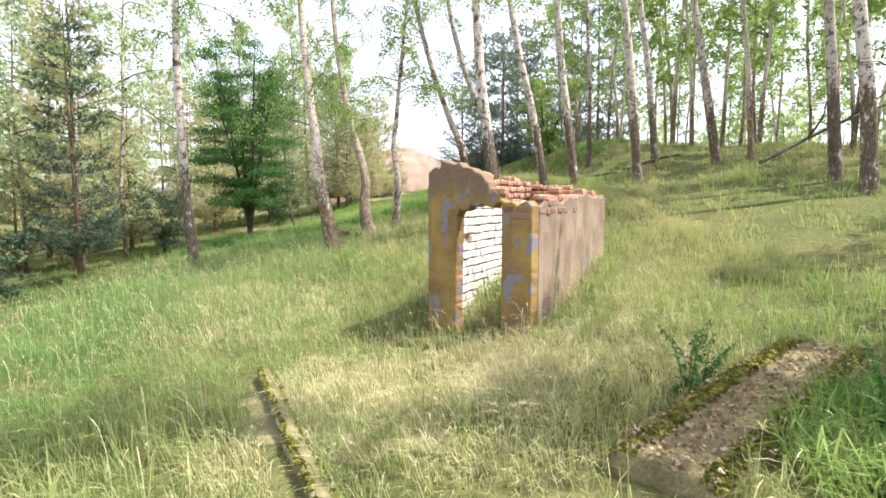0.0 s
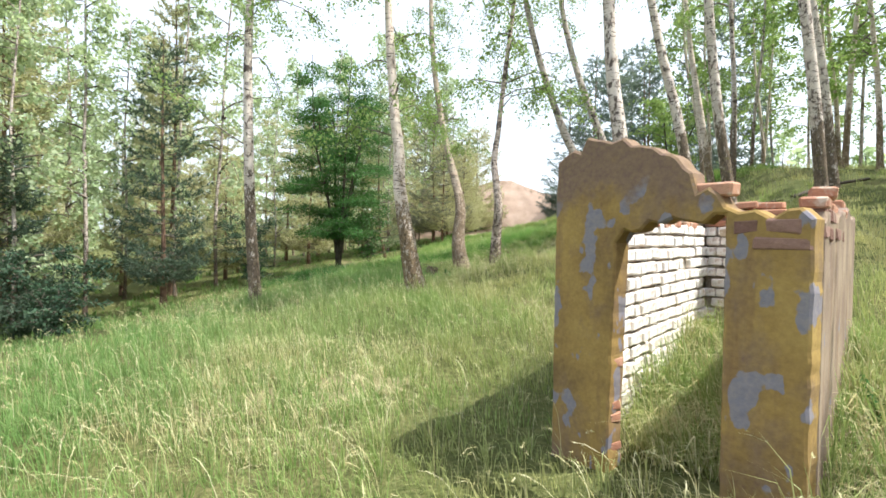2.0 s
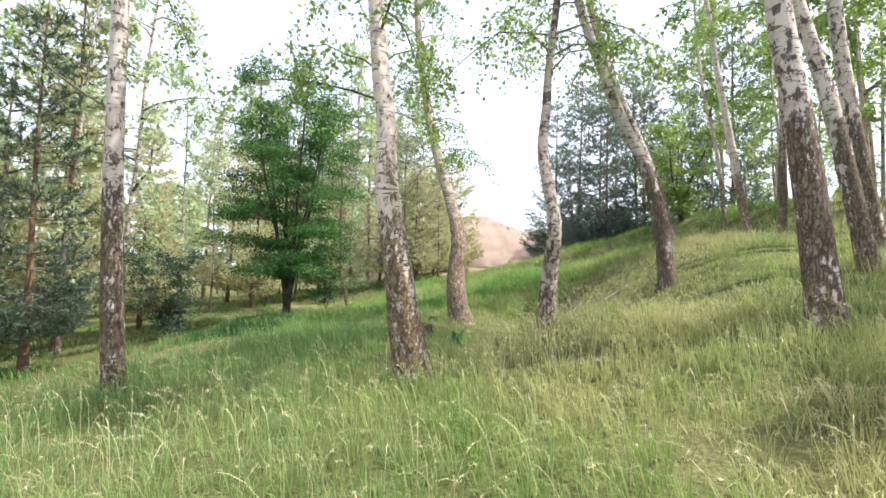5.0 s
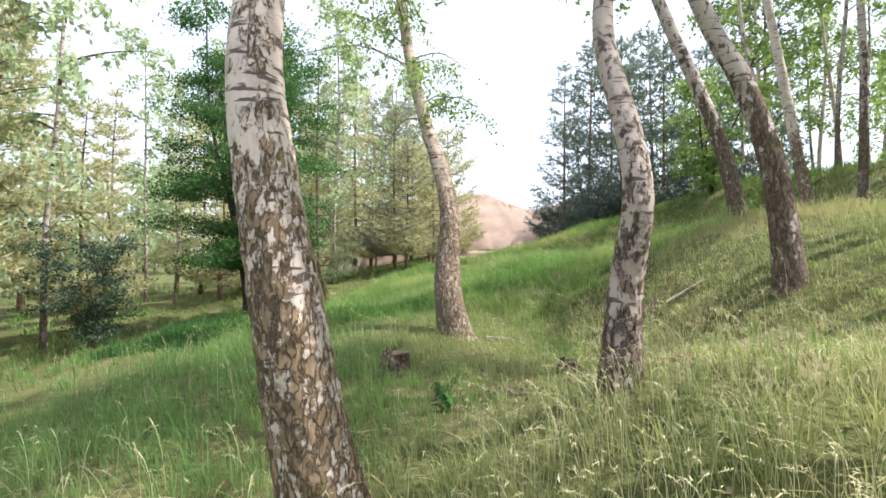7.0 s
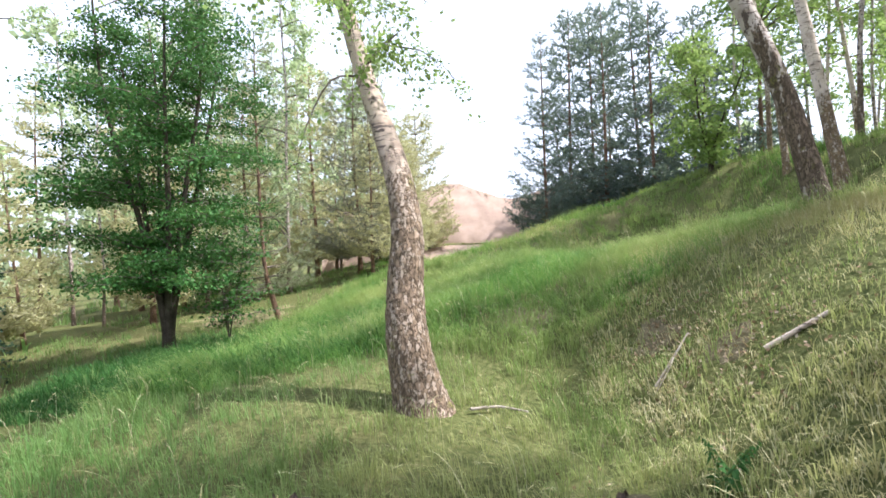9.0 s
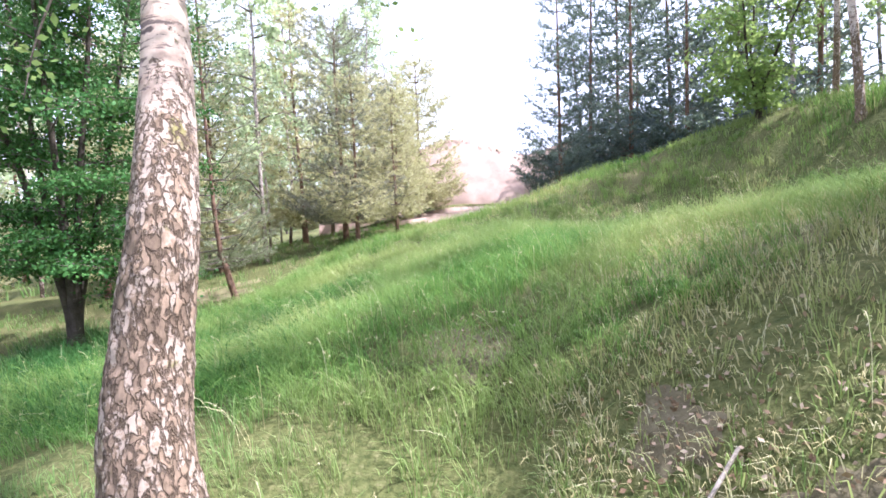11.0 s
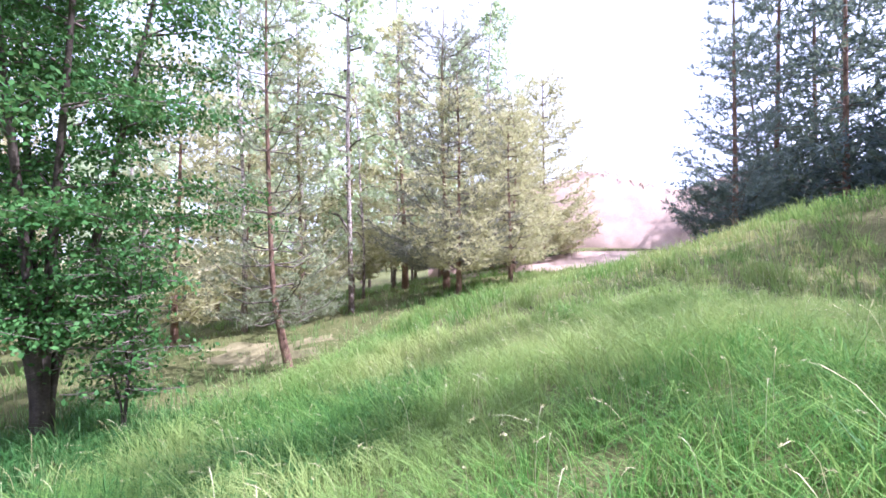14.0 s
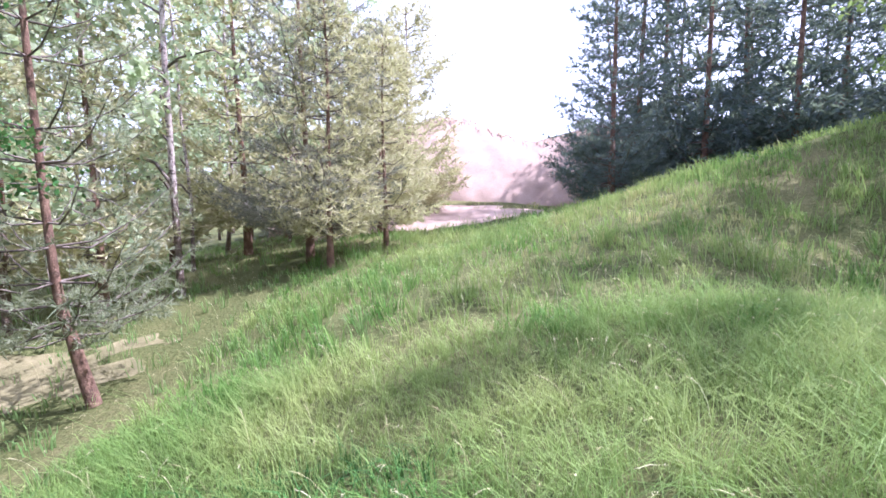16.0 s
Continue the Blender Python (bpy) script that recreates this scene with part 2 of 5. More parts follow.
M_BIRCH = mat_birch("birch_bark", (0.62, 0.52, 0.45), (0.24, 0.17, 0.11), 0.66, 0.6, 0.68, 0.42)
M_BIRCH_TAN = mat_birch("tan_birch_bark", (0.43, 0.345, 0.275), (0.215, 0.155, 0.108), 0.75, 0.6, 0.62, 0.34)
M_BIRCH_GREY = mat_birch("grey_birch_bark", (0.48, 0.41, 0.37), (0.17, 0.125, 0.095), 0.6, 0.55, 0.6, 0.72)
M_BIRCH_FLECK = mat_birch("black_flecked_birch_bark", (0.6, 0.52, 0.47), (0.18, 0.135, 0.1), 0.58, 0.55, 0.6, 0.62)
M_BIRCH_RING = mat_birch("ringed_brown_birch_bark", (0.46, 0.375, 0.325), (0.16, 0.115, 0.09), 0.6, 0.56, 0.57, 0.5)
M_PINEBARK = mat_rough("pine_bark", (0.07, 0.045, 0.035), (0.17, 0.1, 0.07), (0.3, 0.19, 0.13), 7, 0.95, 0.03)
M_TWIG = mat_rough("dark_twigs", (0.07, 0.055, 0.045), (0.14, 0.115, 0.09), (0.24, 0.2, 0.17), 6, 0.9, 0.01)
M_GREYBARK = mat_rough("smooth_grey_bark", (0.035, 0.028, 0.022), (0.07, 0.056, 0.044), (0.13, 0.105, 0.085), 5, 0.9, 0.01)
M_DEADWOOD = mat_rough("bleached_dead_wood", (0.16, 0.13, 0.1), (0.3, 0.26, 0.215), (0.42, 0.38, 0.33), 8, 0.9, 0.01)
M_CUTWOOD = mat_rough("weathered_cut_wood", (0.3, 0.22, 0.14), (0.48, 0.38, 0.27), (0.6, 0.52, 0.4), 14, 0.9, 0.008)
M_GRASS = mat_leaf("meadow_grass", (0.12, 0.21, 0.05), (0.22, 0.31, 0.095), (0.37, 0.41, 0.17), 0.42, 0.33, (0.48, 0.41, 0.21), 0.4, (0.1, 0.235, 0.07))
M_LUSH = mat_leaf("lush_grass", (0.026, 0.11, 0.018), (0.08, 0.215, 0.038), (0.22, 0.36, 0.085), 0.42, 0.4, (0.3, 0.36, 0.12), 0.45)
M_SEED = mat_leaf("dry_seed_heads", (0.42, 0.36, 0.18), (0.55, 0.49, 0.28), (0.64, 0.6, 0.4), 0.3, gloss=0.6)
M_LEAF = mat_leaf("birch_leaves", (0.13, 0.23, 0.06), (0.21, 0.32, 0.09), (0.31, 0.41, 0.13), 0.52)
# paled towards grey: sunlight and haze over the woods are mixed into the colour
M_LEAF_HAZED = mat_leaf("sun_and_haze_toned_leaves", (0.29, 0.385, 0.215), (0.41, 0.49, 0.3), (0.54, 0.59, 0.41), 0.55)
M_LEAF_DEEP = mat_leaf("deep_green_leaves", (0.028, 0.09, 0.022), (0.048, 0.14, 0.035), (0.09, 0.21, 0.055), 0.3, glow=0.15)
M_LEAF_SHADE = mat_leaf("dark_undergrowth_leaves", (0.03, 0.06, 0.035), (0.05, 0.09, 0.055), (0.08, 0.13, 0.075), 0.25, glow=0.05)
M_NEEDLE = mat_leaf("pine_needles", (0.15, 0.18, 0.11), (0.24, 0.26, 0.17), (0.34, 0.36, 0.24), 0.38)
# shade of the backlit stand and its bluish haze are part of this colour
M_NEEDLE_SHADED = mat_leaf("shade_toned_pine_needles", (0.065, 0.095, 0.11), (0.1, 0.14, 0.155), (0.155, 0.2, 0.21), 0.42)
M_NEEDLE_BLUE = mat_leaf("blue_green_pine_needles", (0.04, 0.066, 0.046), (0.066, 0.1, 0.07), (0.12, 0.155, 0.11), 0.25, glow=0.12)
M_NEEDLE_GREY = mat_leaf("grey_green_pine_needles", (0.14, 0.14, 0.12), (0.22, 0.215, 0.18), (0.33, 0.315, 0.27), 0.38)
# sunlight on the pines is put into this pale yellow needle colour
M_NEEDLE_SUNLIT = mat_leaf("sun_toned_pine_needles", (0.36, 0.34, 0.18), (0.49, 0.46, 0.27), (0.61, 0.56, 0.39), 0.5)
M_DRYLEAF = mat_leaf("dead_leaves", (0.13, 0.08, 0.05), (0.28, 0.19, 0.12), (0.42, 0.34, 0.27), 0.15, gloss=0.7)

# ---- ground ----


HUMPS = [(-4.9, 22.1, 3, 3, -0.55), (-3.6, 33.6, 2.6, 4, -0.4), (-4, 42.5, 4, 2.5, 0.4), (7, 23, 4, 6, 1.457), (14, 22, 6, 8, 1.612), (5, 30, 5, 6, 2.165), (-0.9, 16.4, 1.1, 1.8, -0.457), (-0.5, 15.7, 1.5, 2.2, -0.26), (-0.8, 12.5, 0.9, 1.0, 0.395), (22, 30, 9, 14, 0.857), (12, 10, 5, 6, 0.574), (-2, 21, 2.5, 3, 0.334),
         (-8, 27, 3, 4, -0.648), (2, 17, 2.5, 4, 0.585), (3, 33, 4, 6, -0.067), (4.5, 20.5, 2.5, 3.5, -0.543), (10, 18, 3, 5, -0.176), (9, 30, 4, 5, 0.876), (4, 26, 3, 4, -2.575)]


def height(x, y):
    """The hillside: falls away to one side, with a shoulder uphill of the line walked."""
    y = np.sqrt((y + 3) ** 2 + 4) / 2 + (y - 3) / 2
    X, Y = 16 * np.tanh(x / 16), 50 * np.tanh(y / 50)
    z = 0.927 + 0.208 * X + 0.086 * Y - 0.153 * (np.sqrt((X + 5) ** 2 + 9) - 3) - 0.0024 * X * Y - 0.00086 * Y * Y
    z = z + 0.412 * np.tanh((X - 0.3) / 1.6) * np.exp(-((Y - 16) / 8) ** 2) - 0.41 * np.exp(-(X / 4) ** 2 - ((Y - 6) / 4) ** 2) + 0.221 * np.exp(-(X / 5) ** 2 - ((Y + 2) / 5) ** 2)
    for cx, cy, wx, wy, rise in HUMPS:
        z = z + rise * np.exp(-((x - cx) / wx) ** 2 - ((y - cy) / wy) ** 2)
    return z + 0.035 * np.sin(x * 1.7 + 0.6 * y) * np.sin(y * 1.3 - 0.4 * x) + 0.02 * np.sin(3.1 * x - 1.1 * y) * np.sin(2.3 * y + 0.7)


def hz(x, y):
    return float(height(np.float64(x), np.float64(y)))


def mesh_of(name, verts, faces, material, smooth=True):
    me = bpy.data.meshes.new(name)
    me.from_pydata([tuple(v) for v in verts], [], faces)
    me.materials.append(material)
    if smooth:
        me.polygons.foreach_set("use_smooth", [True] * len(me.polygons))
    return me


def fast_mesh(name, verts, quads, tris, material, smooth=False):
    """A mesh from arrays of corners: quads (n,4) and tris (m,3)."""
    me = bpy.data.meshes.new(name)
    nq, nt_ = len(quads), len(tris)
    me.vertices.add(len(verts))
    me.vertices.foreach_set("co", np.ascontiguousarray(verts, dtype=np.float32).ravel())
    loops = np.concatenate([np.asarray(quads).ravel(), np.asarray(tris).ravel()]).astype(np.int32)
    me.loops.add(len(loops))
    me.loops.foreach_set("vertex_index", loops)
    starts = np.concatenate([np.arange(nq) * 4, nq * 4 + np.arange(nt_) * 3]).astype(np.int32)
    me.polygons.add(nq + nt_)
    me.polygons.foreach_set("loop_start", starts)
    me.polygons.foreach_set("use_smooth", np.full(nq + nt_, smooth))
    me.update(calc_edges=True)
    me.materials.append(material)
    return me


def part(name, me, parent, label=""):
    ob = new(name, me)
    ob.parent = parent
    if label:
        ob["label"] = label
    return ob


def thing(name, m, label, category, group="", kind=""):
    e = new(name)
    e.matrix_basis = m
    return tagged(e, label, category, group, kind)


def graded(lo, hi, centre, near, far):
    """Coordinates that are close together round the centre and sparse far off."""
    out, v = [centre], centre
    while v < hi:
        v += near + abs(v - centre) * far
        out.append(v)
    v = centre
    while v > lo:
        v -= near + abs(v - centre) * far
        out.append(v)
    return np.array(sorted(out))


gx, gy = graded(-900, 900, -1, 0.24, 0.05), graded(-700, 1200, 13, 0.26, 0.035)
GX, GY = np.meshgrid(gx, gy)
gv = np.stack([GX.ravel(), GY.ravel(), height(GX, GY).ravel()], 1)
ii = (np.arange(len(gy) - 1)[:, None] * len(gx) + np.arange(len(gx) - 1)[None, :]).ravel()
gq = np.stack([ii, ii + 1, ii + len(gx) + 1, ii + len(gx)], 1)
tagged(new("ground", fast_mesh("ground", gv, gq, np.zeros((0, 3), int), M_GROUND, True)), "sloping meadow ground of turf and dry soil", "ground", kind="structure")


def ground_patch(name, cx, cy, rx, ry, turn, material, label, seed, lift=0.02):
    """A bare patch with an uneven rim that follows the ground."""
    rng = np.random.default_rng(seed)
    ph = rng.uniform(0, 6.28, 4)
    vs, fs, rings, seg = [], [], 9, 56
    for r in range(rings + 1):
        for s in range(seg):
            a = 2 * math.pi * s / seg
            k = r / rings * (1 + 0.16 * math.sin(3 * a + ph[0]) + 0.1 * math.sin(7 * a + ph[1]) + 0.06 * math.sin(13 * a + ph[2]))
            x, y = rx * k * math.cos(a), ry * k * math.sin(a)
            px, py = cx + x * math.cos(turn) - y * math.sin(turn), cy + x * math.sin(turn) + y * math.cos(turn)
            vs.append((px, py, hz(px, py) + lift * min(1, (rings - r) / 1.5) - 0.012))
    for r in range(rings):
        for s in range(seg):
            a, b = r * seg + s, r * seg + (s + 1) % seg
            fs.append((a, b, b + seg, a + seg))
    return tagged(new(name, mesh_of(name, vs, fs, material)), label, "ground", kind="structure")


ground_patch("sandy_track", -3.6, 38.4, 4.6, 2.2, 0.2, M_SAND, "bare pale sand at the foot of the bank", 1, 0.06)
ground_patch("bare_soil", -0.2, 17.2, 0.2, 0.3, 0.2, M_LITTER, "small bare grey spot on the slope", 15)
ground_patch("bare_soil", 0.1, 16.4, 0.18, 0.22, 0.3, M_LITTER, "bare soil with leaf litter on the slope", 2)
ground_patch("dry_soil", 0.9, 8.9, 1.1, 0.8, 0.7, M_STRAW, "thin dry soil among grass uphill of the hut", 3)
ground_patch("bare_soil", -5.1, 22.0, 0.5, 0.3, -0.6, M_LITTER, "small worn bare spot in the grass", 4)
ground_patch("bare_soil", -1.5, 13.85, 0.35, 0.3, 0.4, M_LITTER, "bare spot with leaf litter between the birches", 6)
ground_patch("dry_soil", -0.15, 13.4, 0.8, 0.7, 0.4, M_STRAW, "dry thin turf beside the crooked birch", 7)
ground_patch("bare_soil", -1.35, 18.6, 0.4, 0.45, 0.2, M_LITTER, "trodden bare patch on the line walked", 8)
ground_patch("dry_soil", 0.7, 18.9, 0.7, 0.9, 0.3, M_STRAW, "dry straw-covered turf on the slope", 9)
ground_patch("dry_soil", 0.75, 4.45, 0.75, 0.45, -0.5, M_STRAW, "dry straw-covered turf before the hut", 10)
ground_patch("dry_soil", -0.75, 3.9, 0.85, 1.1, 0.35, M_STRAW, "straw-covered dry turf beside the sunken concrete edge", 14)
ground_patch("dry_soil", 1.9, 5.8, 0.6, 0.5, 0.3, M_STRAW, "dry straw-covered turf beside the hut", 11)
ground_patch("dry_soil", -1.95, 7.1, 0.5, 0.4, 0.3, M_STRAW, "worn dry spot in the meadow", 12)
ground_patch("dry_soil", -2.9, 6.55, 0.6, 0.35, 0.1, M_STRAW, "pale worn spot in the meadow", 13)
ground_patch("dry_clearing", -9.4, 27.8, 2.0, 1.2, 0.2, M_STRAW, "sunlit dry straw-covered clearing under the pines", 5)


def sand_bank():
    """A cut slope of sand with a ragged turf lip."""
    nx, nz = 90, 26
    vs, fs = [], []
    for j in range(nz + 1):
        for i in range(nx + 1):
            u, w = i / nx, j / nz
            x = -11 + 17 * u
            top = 3.9 + 0.5 * math.sin(u * 5 + 1) + 0.3 * math.sin(u * 17)
            y = 41.3 + 1.1 * math.sin(u * 3.4) + 2.6 * w ** 1.3 + 0.35 * math.sin(u * 23 + w * 3) * w * (1 - w)
            n = noise.fractal((x * 0.6, w * 3, 3.1), 1.0, 2.0, 5)
            z = hz(x, 41.3) - 0.2 + top * w + 0.1 * n
            gully = 0.07 * abs(math.sin(u * 31 + 2 * n)) * (1 - w) ** 0.5
            vs.append((x + 0.1 * n, y + 0.1 * n - gully, z + 0.04 * noise.noise((x * 2.3, w * 7, 9.0))))
    cap = []
    for i in range(nx + 1):
        x, y, z = vs[nz * (nx + 1) + i]
        cap += [(x, y, z + 0.004), (x, y + 9, z + 0.5)]
    for j in range(nz):
        for i in range(nx):
            a = j * (nx + 1) + i
            fs.append((a, a + 1, a + nx + 2, a + nx + 1))
    b = thing("sand_bank", Matrix(), "steep pinkish sand bank with a crumbling upper lip", "sand bank", kind="structure")
    part("face", mesh_of("sand_bank_face", vs, fs, M_SAND), b)
    part("turf_top", mesh_of("turf_top", cap, [(2 * i, 2 * i + 2, 2 * i + 3, 2 * i + 1) for i in range(nx)], M_GROUND), b, "turf on top of the bank")
    rng = np.random.default_rng(5)
    lv, lq = [], []
    for i in range(nx + 1):
        x, y, z = vs[nz * (nx + 1) + i]
        for k in range(10):
            c = np.array((x + rng.normal(0, 0.2), y + rng.uniform(-0.25, 0.5), z + rng.uniform(-0.3, 0.0)))
            d = np.array((rng.normal(0, 0.12), rng.normal(-0.12, 0.08), rng.uniform(-0.3, 0.04)))
            s = np.array((0.03, 0.02, 0.0))
            n = len(lv)
            lv += [c - s, c + s, c + d + s * 0.3, c + d - s * 0.3]
            lq.append((n, n + 1, n + 2, n + 3))
    part("turf_lip", fast_mesh("turf_lip", np.array(lv), np.array(lq), np.zeros((0, 3), int), M_DRYLEAF), b, "ragged brown lip of roots and dry turf")


sand_bank()

# ---- trees: shared shapes ----


def spline(pts, n):
    """n points of a smooth line through pts."""
    P = [Vector(p) for p in pts]
    P = [P[0] * 2 - P[1]] + P + [P[-1] * 2 - P[-2]]
    out, segs = [], len(P) - 3
    for k in range(n):
        f = k / (n - 1) * segs
        i = min(int(f), segs - 1)
        t = f - i
        a, b, c, d = P[i:i + 4]
        out.append(0.5 * (2 * b + (c - a) * t + (2 * a - 5 * b + 4 * c - d) * t * t + (3 * b - a - 3 * c + d) * t ** 3))
    return out


class Tubes:
    """Collects tapered round limbs into one mesh."""

    def __init__(self):
        self.v, self.f = [], []

    def add(self, line, r0, r1, sides=5):
        n0, n = len(self.v), len(line)
        for i, p in enumerate(line):
            d = (line[min(i + 1, n - 1)] - line[max(i - 1, 0)]).normalized()
            a = d.cross(Vector((0.3, 0.9, 0.2)) if abs(d.z) > 0.8 else Vector((0, 0, 1))).normalized()
            b = d.cross(a)
            r = r0 + (r1 - r0) * i / (n - 1)
            for s in range(sides):
                t = 2 * math.pi * s / sides
                self.v.append(p + a * (r * math.cos(t)) + b * (r * math.sin(t)))
        for i in range(n - 1):
            for s in range(sides):
                q = (s + 1) % sides
                self.f.append((n0 + i * sides + s, n0 + i * sides + q, n0 + (i + 1) * sides + q, n0 + (i + 1) * sides + s))

    def mesh(self, name, material):
        return mesh_of(name, self.v, self.f, material)


def leaf_mesh(name, centres, size, material, rng, droop=0.3, slim=0.62):
    """One small diamond leaf at each centre, turned at random."""
    n = len(centres)
    C = np.asarray(centres, float)
    u = rng.normal(size=(n, 3))
    u[:, 2] -= droop
    u /= np.linalg.norm(u, axis=1)[:, None]
    w = rng.normal(size=(n, 3))
    w -= u * (u * w).sum(1)[:, None]
    w /= np.linalg.norm(w, axis=1)[:, None]
    s = size * rng.uniform(0.65, 1.3, n)[:, None]
    V = np.stack([C - u * s, C - w * s * slim, C + u * s, C + w * s * slim], 1).reshape(-1, 3)
    return fast_mesh(name, V, np.arange(n * 4).reshape(n, 4), np.zeros((0, 3), int), material)


def trunk_mesh(name, line, r0, r1, sides, material, rough_to, depth, seed, flare=0.35, grainy=30.0):
    """A trunk along a line; up to rough_to metres its bark is split into raised plates (depth in metres)."""
    vs, fs, pl, n = [], [], [], len(line)
    acc = 0.0
    for i, p in enumerate(line):
        if i:
            acc += (p - line[i - 1]).length
        d = (line[min(i + 1, n - 1)] - line[max(i - 1, 0)]).normalized()
        a = d.cross(Vector((0, 1, 0))).normalized()
        b = d.cross(a)
        r = (r0 + (r1 - r0) * i / (n - 1)) * (1 + flare * math.exp(-acc / 0.22))
        m = 1 / (1 + math.exp((acc - rough_to) * 2.6))
        for s in range(sides):
            t = 2 * math.pi * s / sides
            c, q = math.cos(t), math.sin(t)
            big = noise.noise((c * 1.5 + seed, q * 1.5, acc * 1.1))
            mk = min(1.0, max(0.0, m + 0.3 * big * (1 if acc < rough_to + 1.4 else 0.3)))
            w = Vector((c * r * grainy + seed, q * r * grainy, acc * grainy * 0.4))
            rr = r * (1 + 0.05 * big) + depth * mk * (noise.noise(w) + 0.7 * noise.noise(w * 2.3))
            vs.append(p + a * (rr * c) + b * (rr * q))
            pl.append(mk)
    for i in range(n - 1):
        for s in range(sides):
            q = (s + 1) % sides
            fs.append((i * sides + s, i * sides + q, (i + 1) * sides + q, (i + 1) * sides + s))
    me = mesh_of(name, vs, fs, material)
    at = me.attributes.new("plate", "FLOAT", "POINT")
    at.data.foreach_set("value", pl)
    return me


def birch_limbs(line, crown_from, reach, n_limb, n_twig, n_leaf, rng, hang=0.9):
    """Limbs that rise and droop, hanging twigs, and where the leaves sit."""
    limbs, twigs, leaves = [], [], []
    n = len(line)
    for k in range(n_limb):
        f = crown_from + (0.99 - crown_from) * (k + rng.random()) / n_limb
        p0 = line[min(n - 1, int(f * (n - 1)))]
        az = rng.uniform(0, 6.283)
        ln = reach * (0.45 + 0.75 * rng.random()) * (1.08 - 0.75 * (f - crown_from) / (1 - crown_from))
        h = Vector((math.cos(az), math.sin(az), 0))
        up, dr = rng.uniform(0.5, 0.95), rng.uniform(0.5, 1.1)
        L = [p0 + h * (ln * s) + Vector((0, 0, ln * (up * s - dr * s * s) * 0.8)) + Vector(rng.normal(0, 0.03, 3)) for s in (0, 0.2, 0.4, 0.6, 0.8, 1.0)]
        limbs.append((L, 0.012 + 0.012 * ln))
        for j in range(n_twig):
            s = rng.uniform(0.25, 1.0)
            i = min(4, int(s * 5))
            q = L[i].lerp(L[i + 1], s * 5 - i)
            a2 = rng.uniform(0, 6.283)
            tl = hang * rng.uniform(0.5, 1.2)
            e = q + Vector((math.cos(a2), math.sin(a2), 0)) * (tl * 0.5) + Vector((0, 0, -tl * 0.7))
            mid = q.lerp(e, 0.5) + Vector((0, 0, 0.12 * tl))
            twigs.append([q, mid, e])
            for _ in range(n_leaf):
                t = rng.random()
                c = q.lerp(mid, t * 2) if t < 0.5 else mid.lerp(e, t * 2 - 1)
                leaves.append(c + Vector(rng.normal(0, 0.07, 3)))
    return limbs, twigs, leaves


def stuff_part(name, me, parent):
    ob = part(name, me, parent)
    ob["kind"] = "stuff"
    return ob


def birch(place, bends, r0, total, seed, label, name="birch", near=1, crown_from=0.42, reach=1.7, bark=None, leaf=None, leaf_size=0.032, amount=1.0, limbs=(), thick=30, rough=1.9, leafy=9):
    """A birch whose trunk follows bends (offsets from its base, going up)."""
    rng = np.random.default_rng(seed)
    x, y = place
    m = Matrix.Translation((x, y, hz(x, y)))
    last = Vector(bends[-1])
    prev = Vector(bends[-2]) if len(bends) > 1 else Vector((0, 0, 0))
    slope = (last - prev) / max(0.2, (last - prev).z)
    P = [Vector((0, 0, -0.15))] + [Vector(b) for b in bends]
    while P[-1].z < total - 0.5:
        st = min(1.8, total - P[-1].z)
        slope = Vector((slope.x * 0.7 + rng.normal(0, 0.03), slope.y * 0.7 + rng.normal(0, 0.03), 1))
        P.append(P[-1] + slope * st)
    fine = {2: 300, 1: 110, 0: 20}[near]
    # rings stand close together low down, where the bark is seen from near by
    dense = spline(P, 900)
    line = [dense[min(899, int(899 * (k / (fine - 1)) ** (1.7 if near == 2 else 1.25)))] for k in range(fine)]
    sides = {2: 72, 1: 20, 0: 7}[near]
    e = thing(name, m, label, "birch tree")
    part("trunk", trunk_mesh("trunk", line, r0, r0 * 0.22, sides, bark or M_BIRCH, rough if near == 2 else 2.2, 0.009 if near == 2 else 0.006, seed, grainy=30.0 if near == 2 else 18.0), e)
    even = [dense[int(899 * k / 59)] for k in range(60)]
    big, small, lv = birch_limbs(even, crown_from, reach, int(26 * amount), 10, thick, rng)
    big += [(spline([Vector(p) for p in a], 10), 0.03) for a in limbs]
    for a in limbs:
        for q in spline([Vector(p) for p in a], 24)[10:]:
            for _ in range(leafy):
                lv.append(q + Vector(rng.normal(0, 0.11, 3)) + Vector((0, 0, -0.05)))
    if near:
        for L, r in big:
            B = Tubes()
            B.add(L, r * 0.5, 0.003, 5)
            part("branch", B.mesh("branch", M_TWIG), e)
    T = Tubes()
    for L in small if near else []:
        T.add(L, 0.005, 0.002, 3)
    if not near:
        for L, r in big:
            T.add(L, r, 0.004, 3)
    stuff_part("twig_work", T.mesh("twig_work", M_TWIG), e)
    part("crown", leaf_mesh("crown", lv, leaf_size, leaf or M_LEAF, rng), e)
    return e


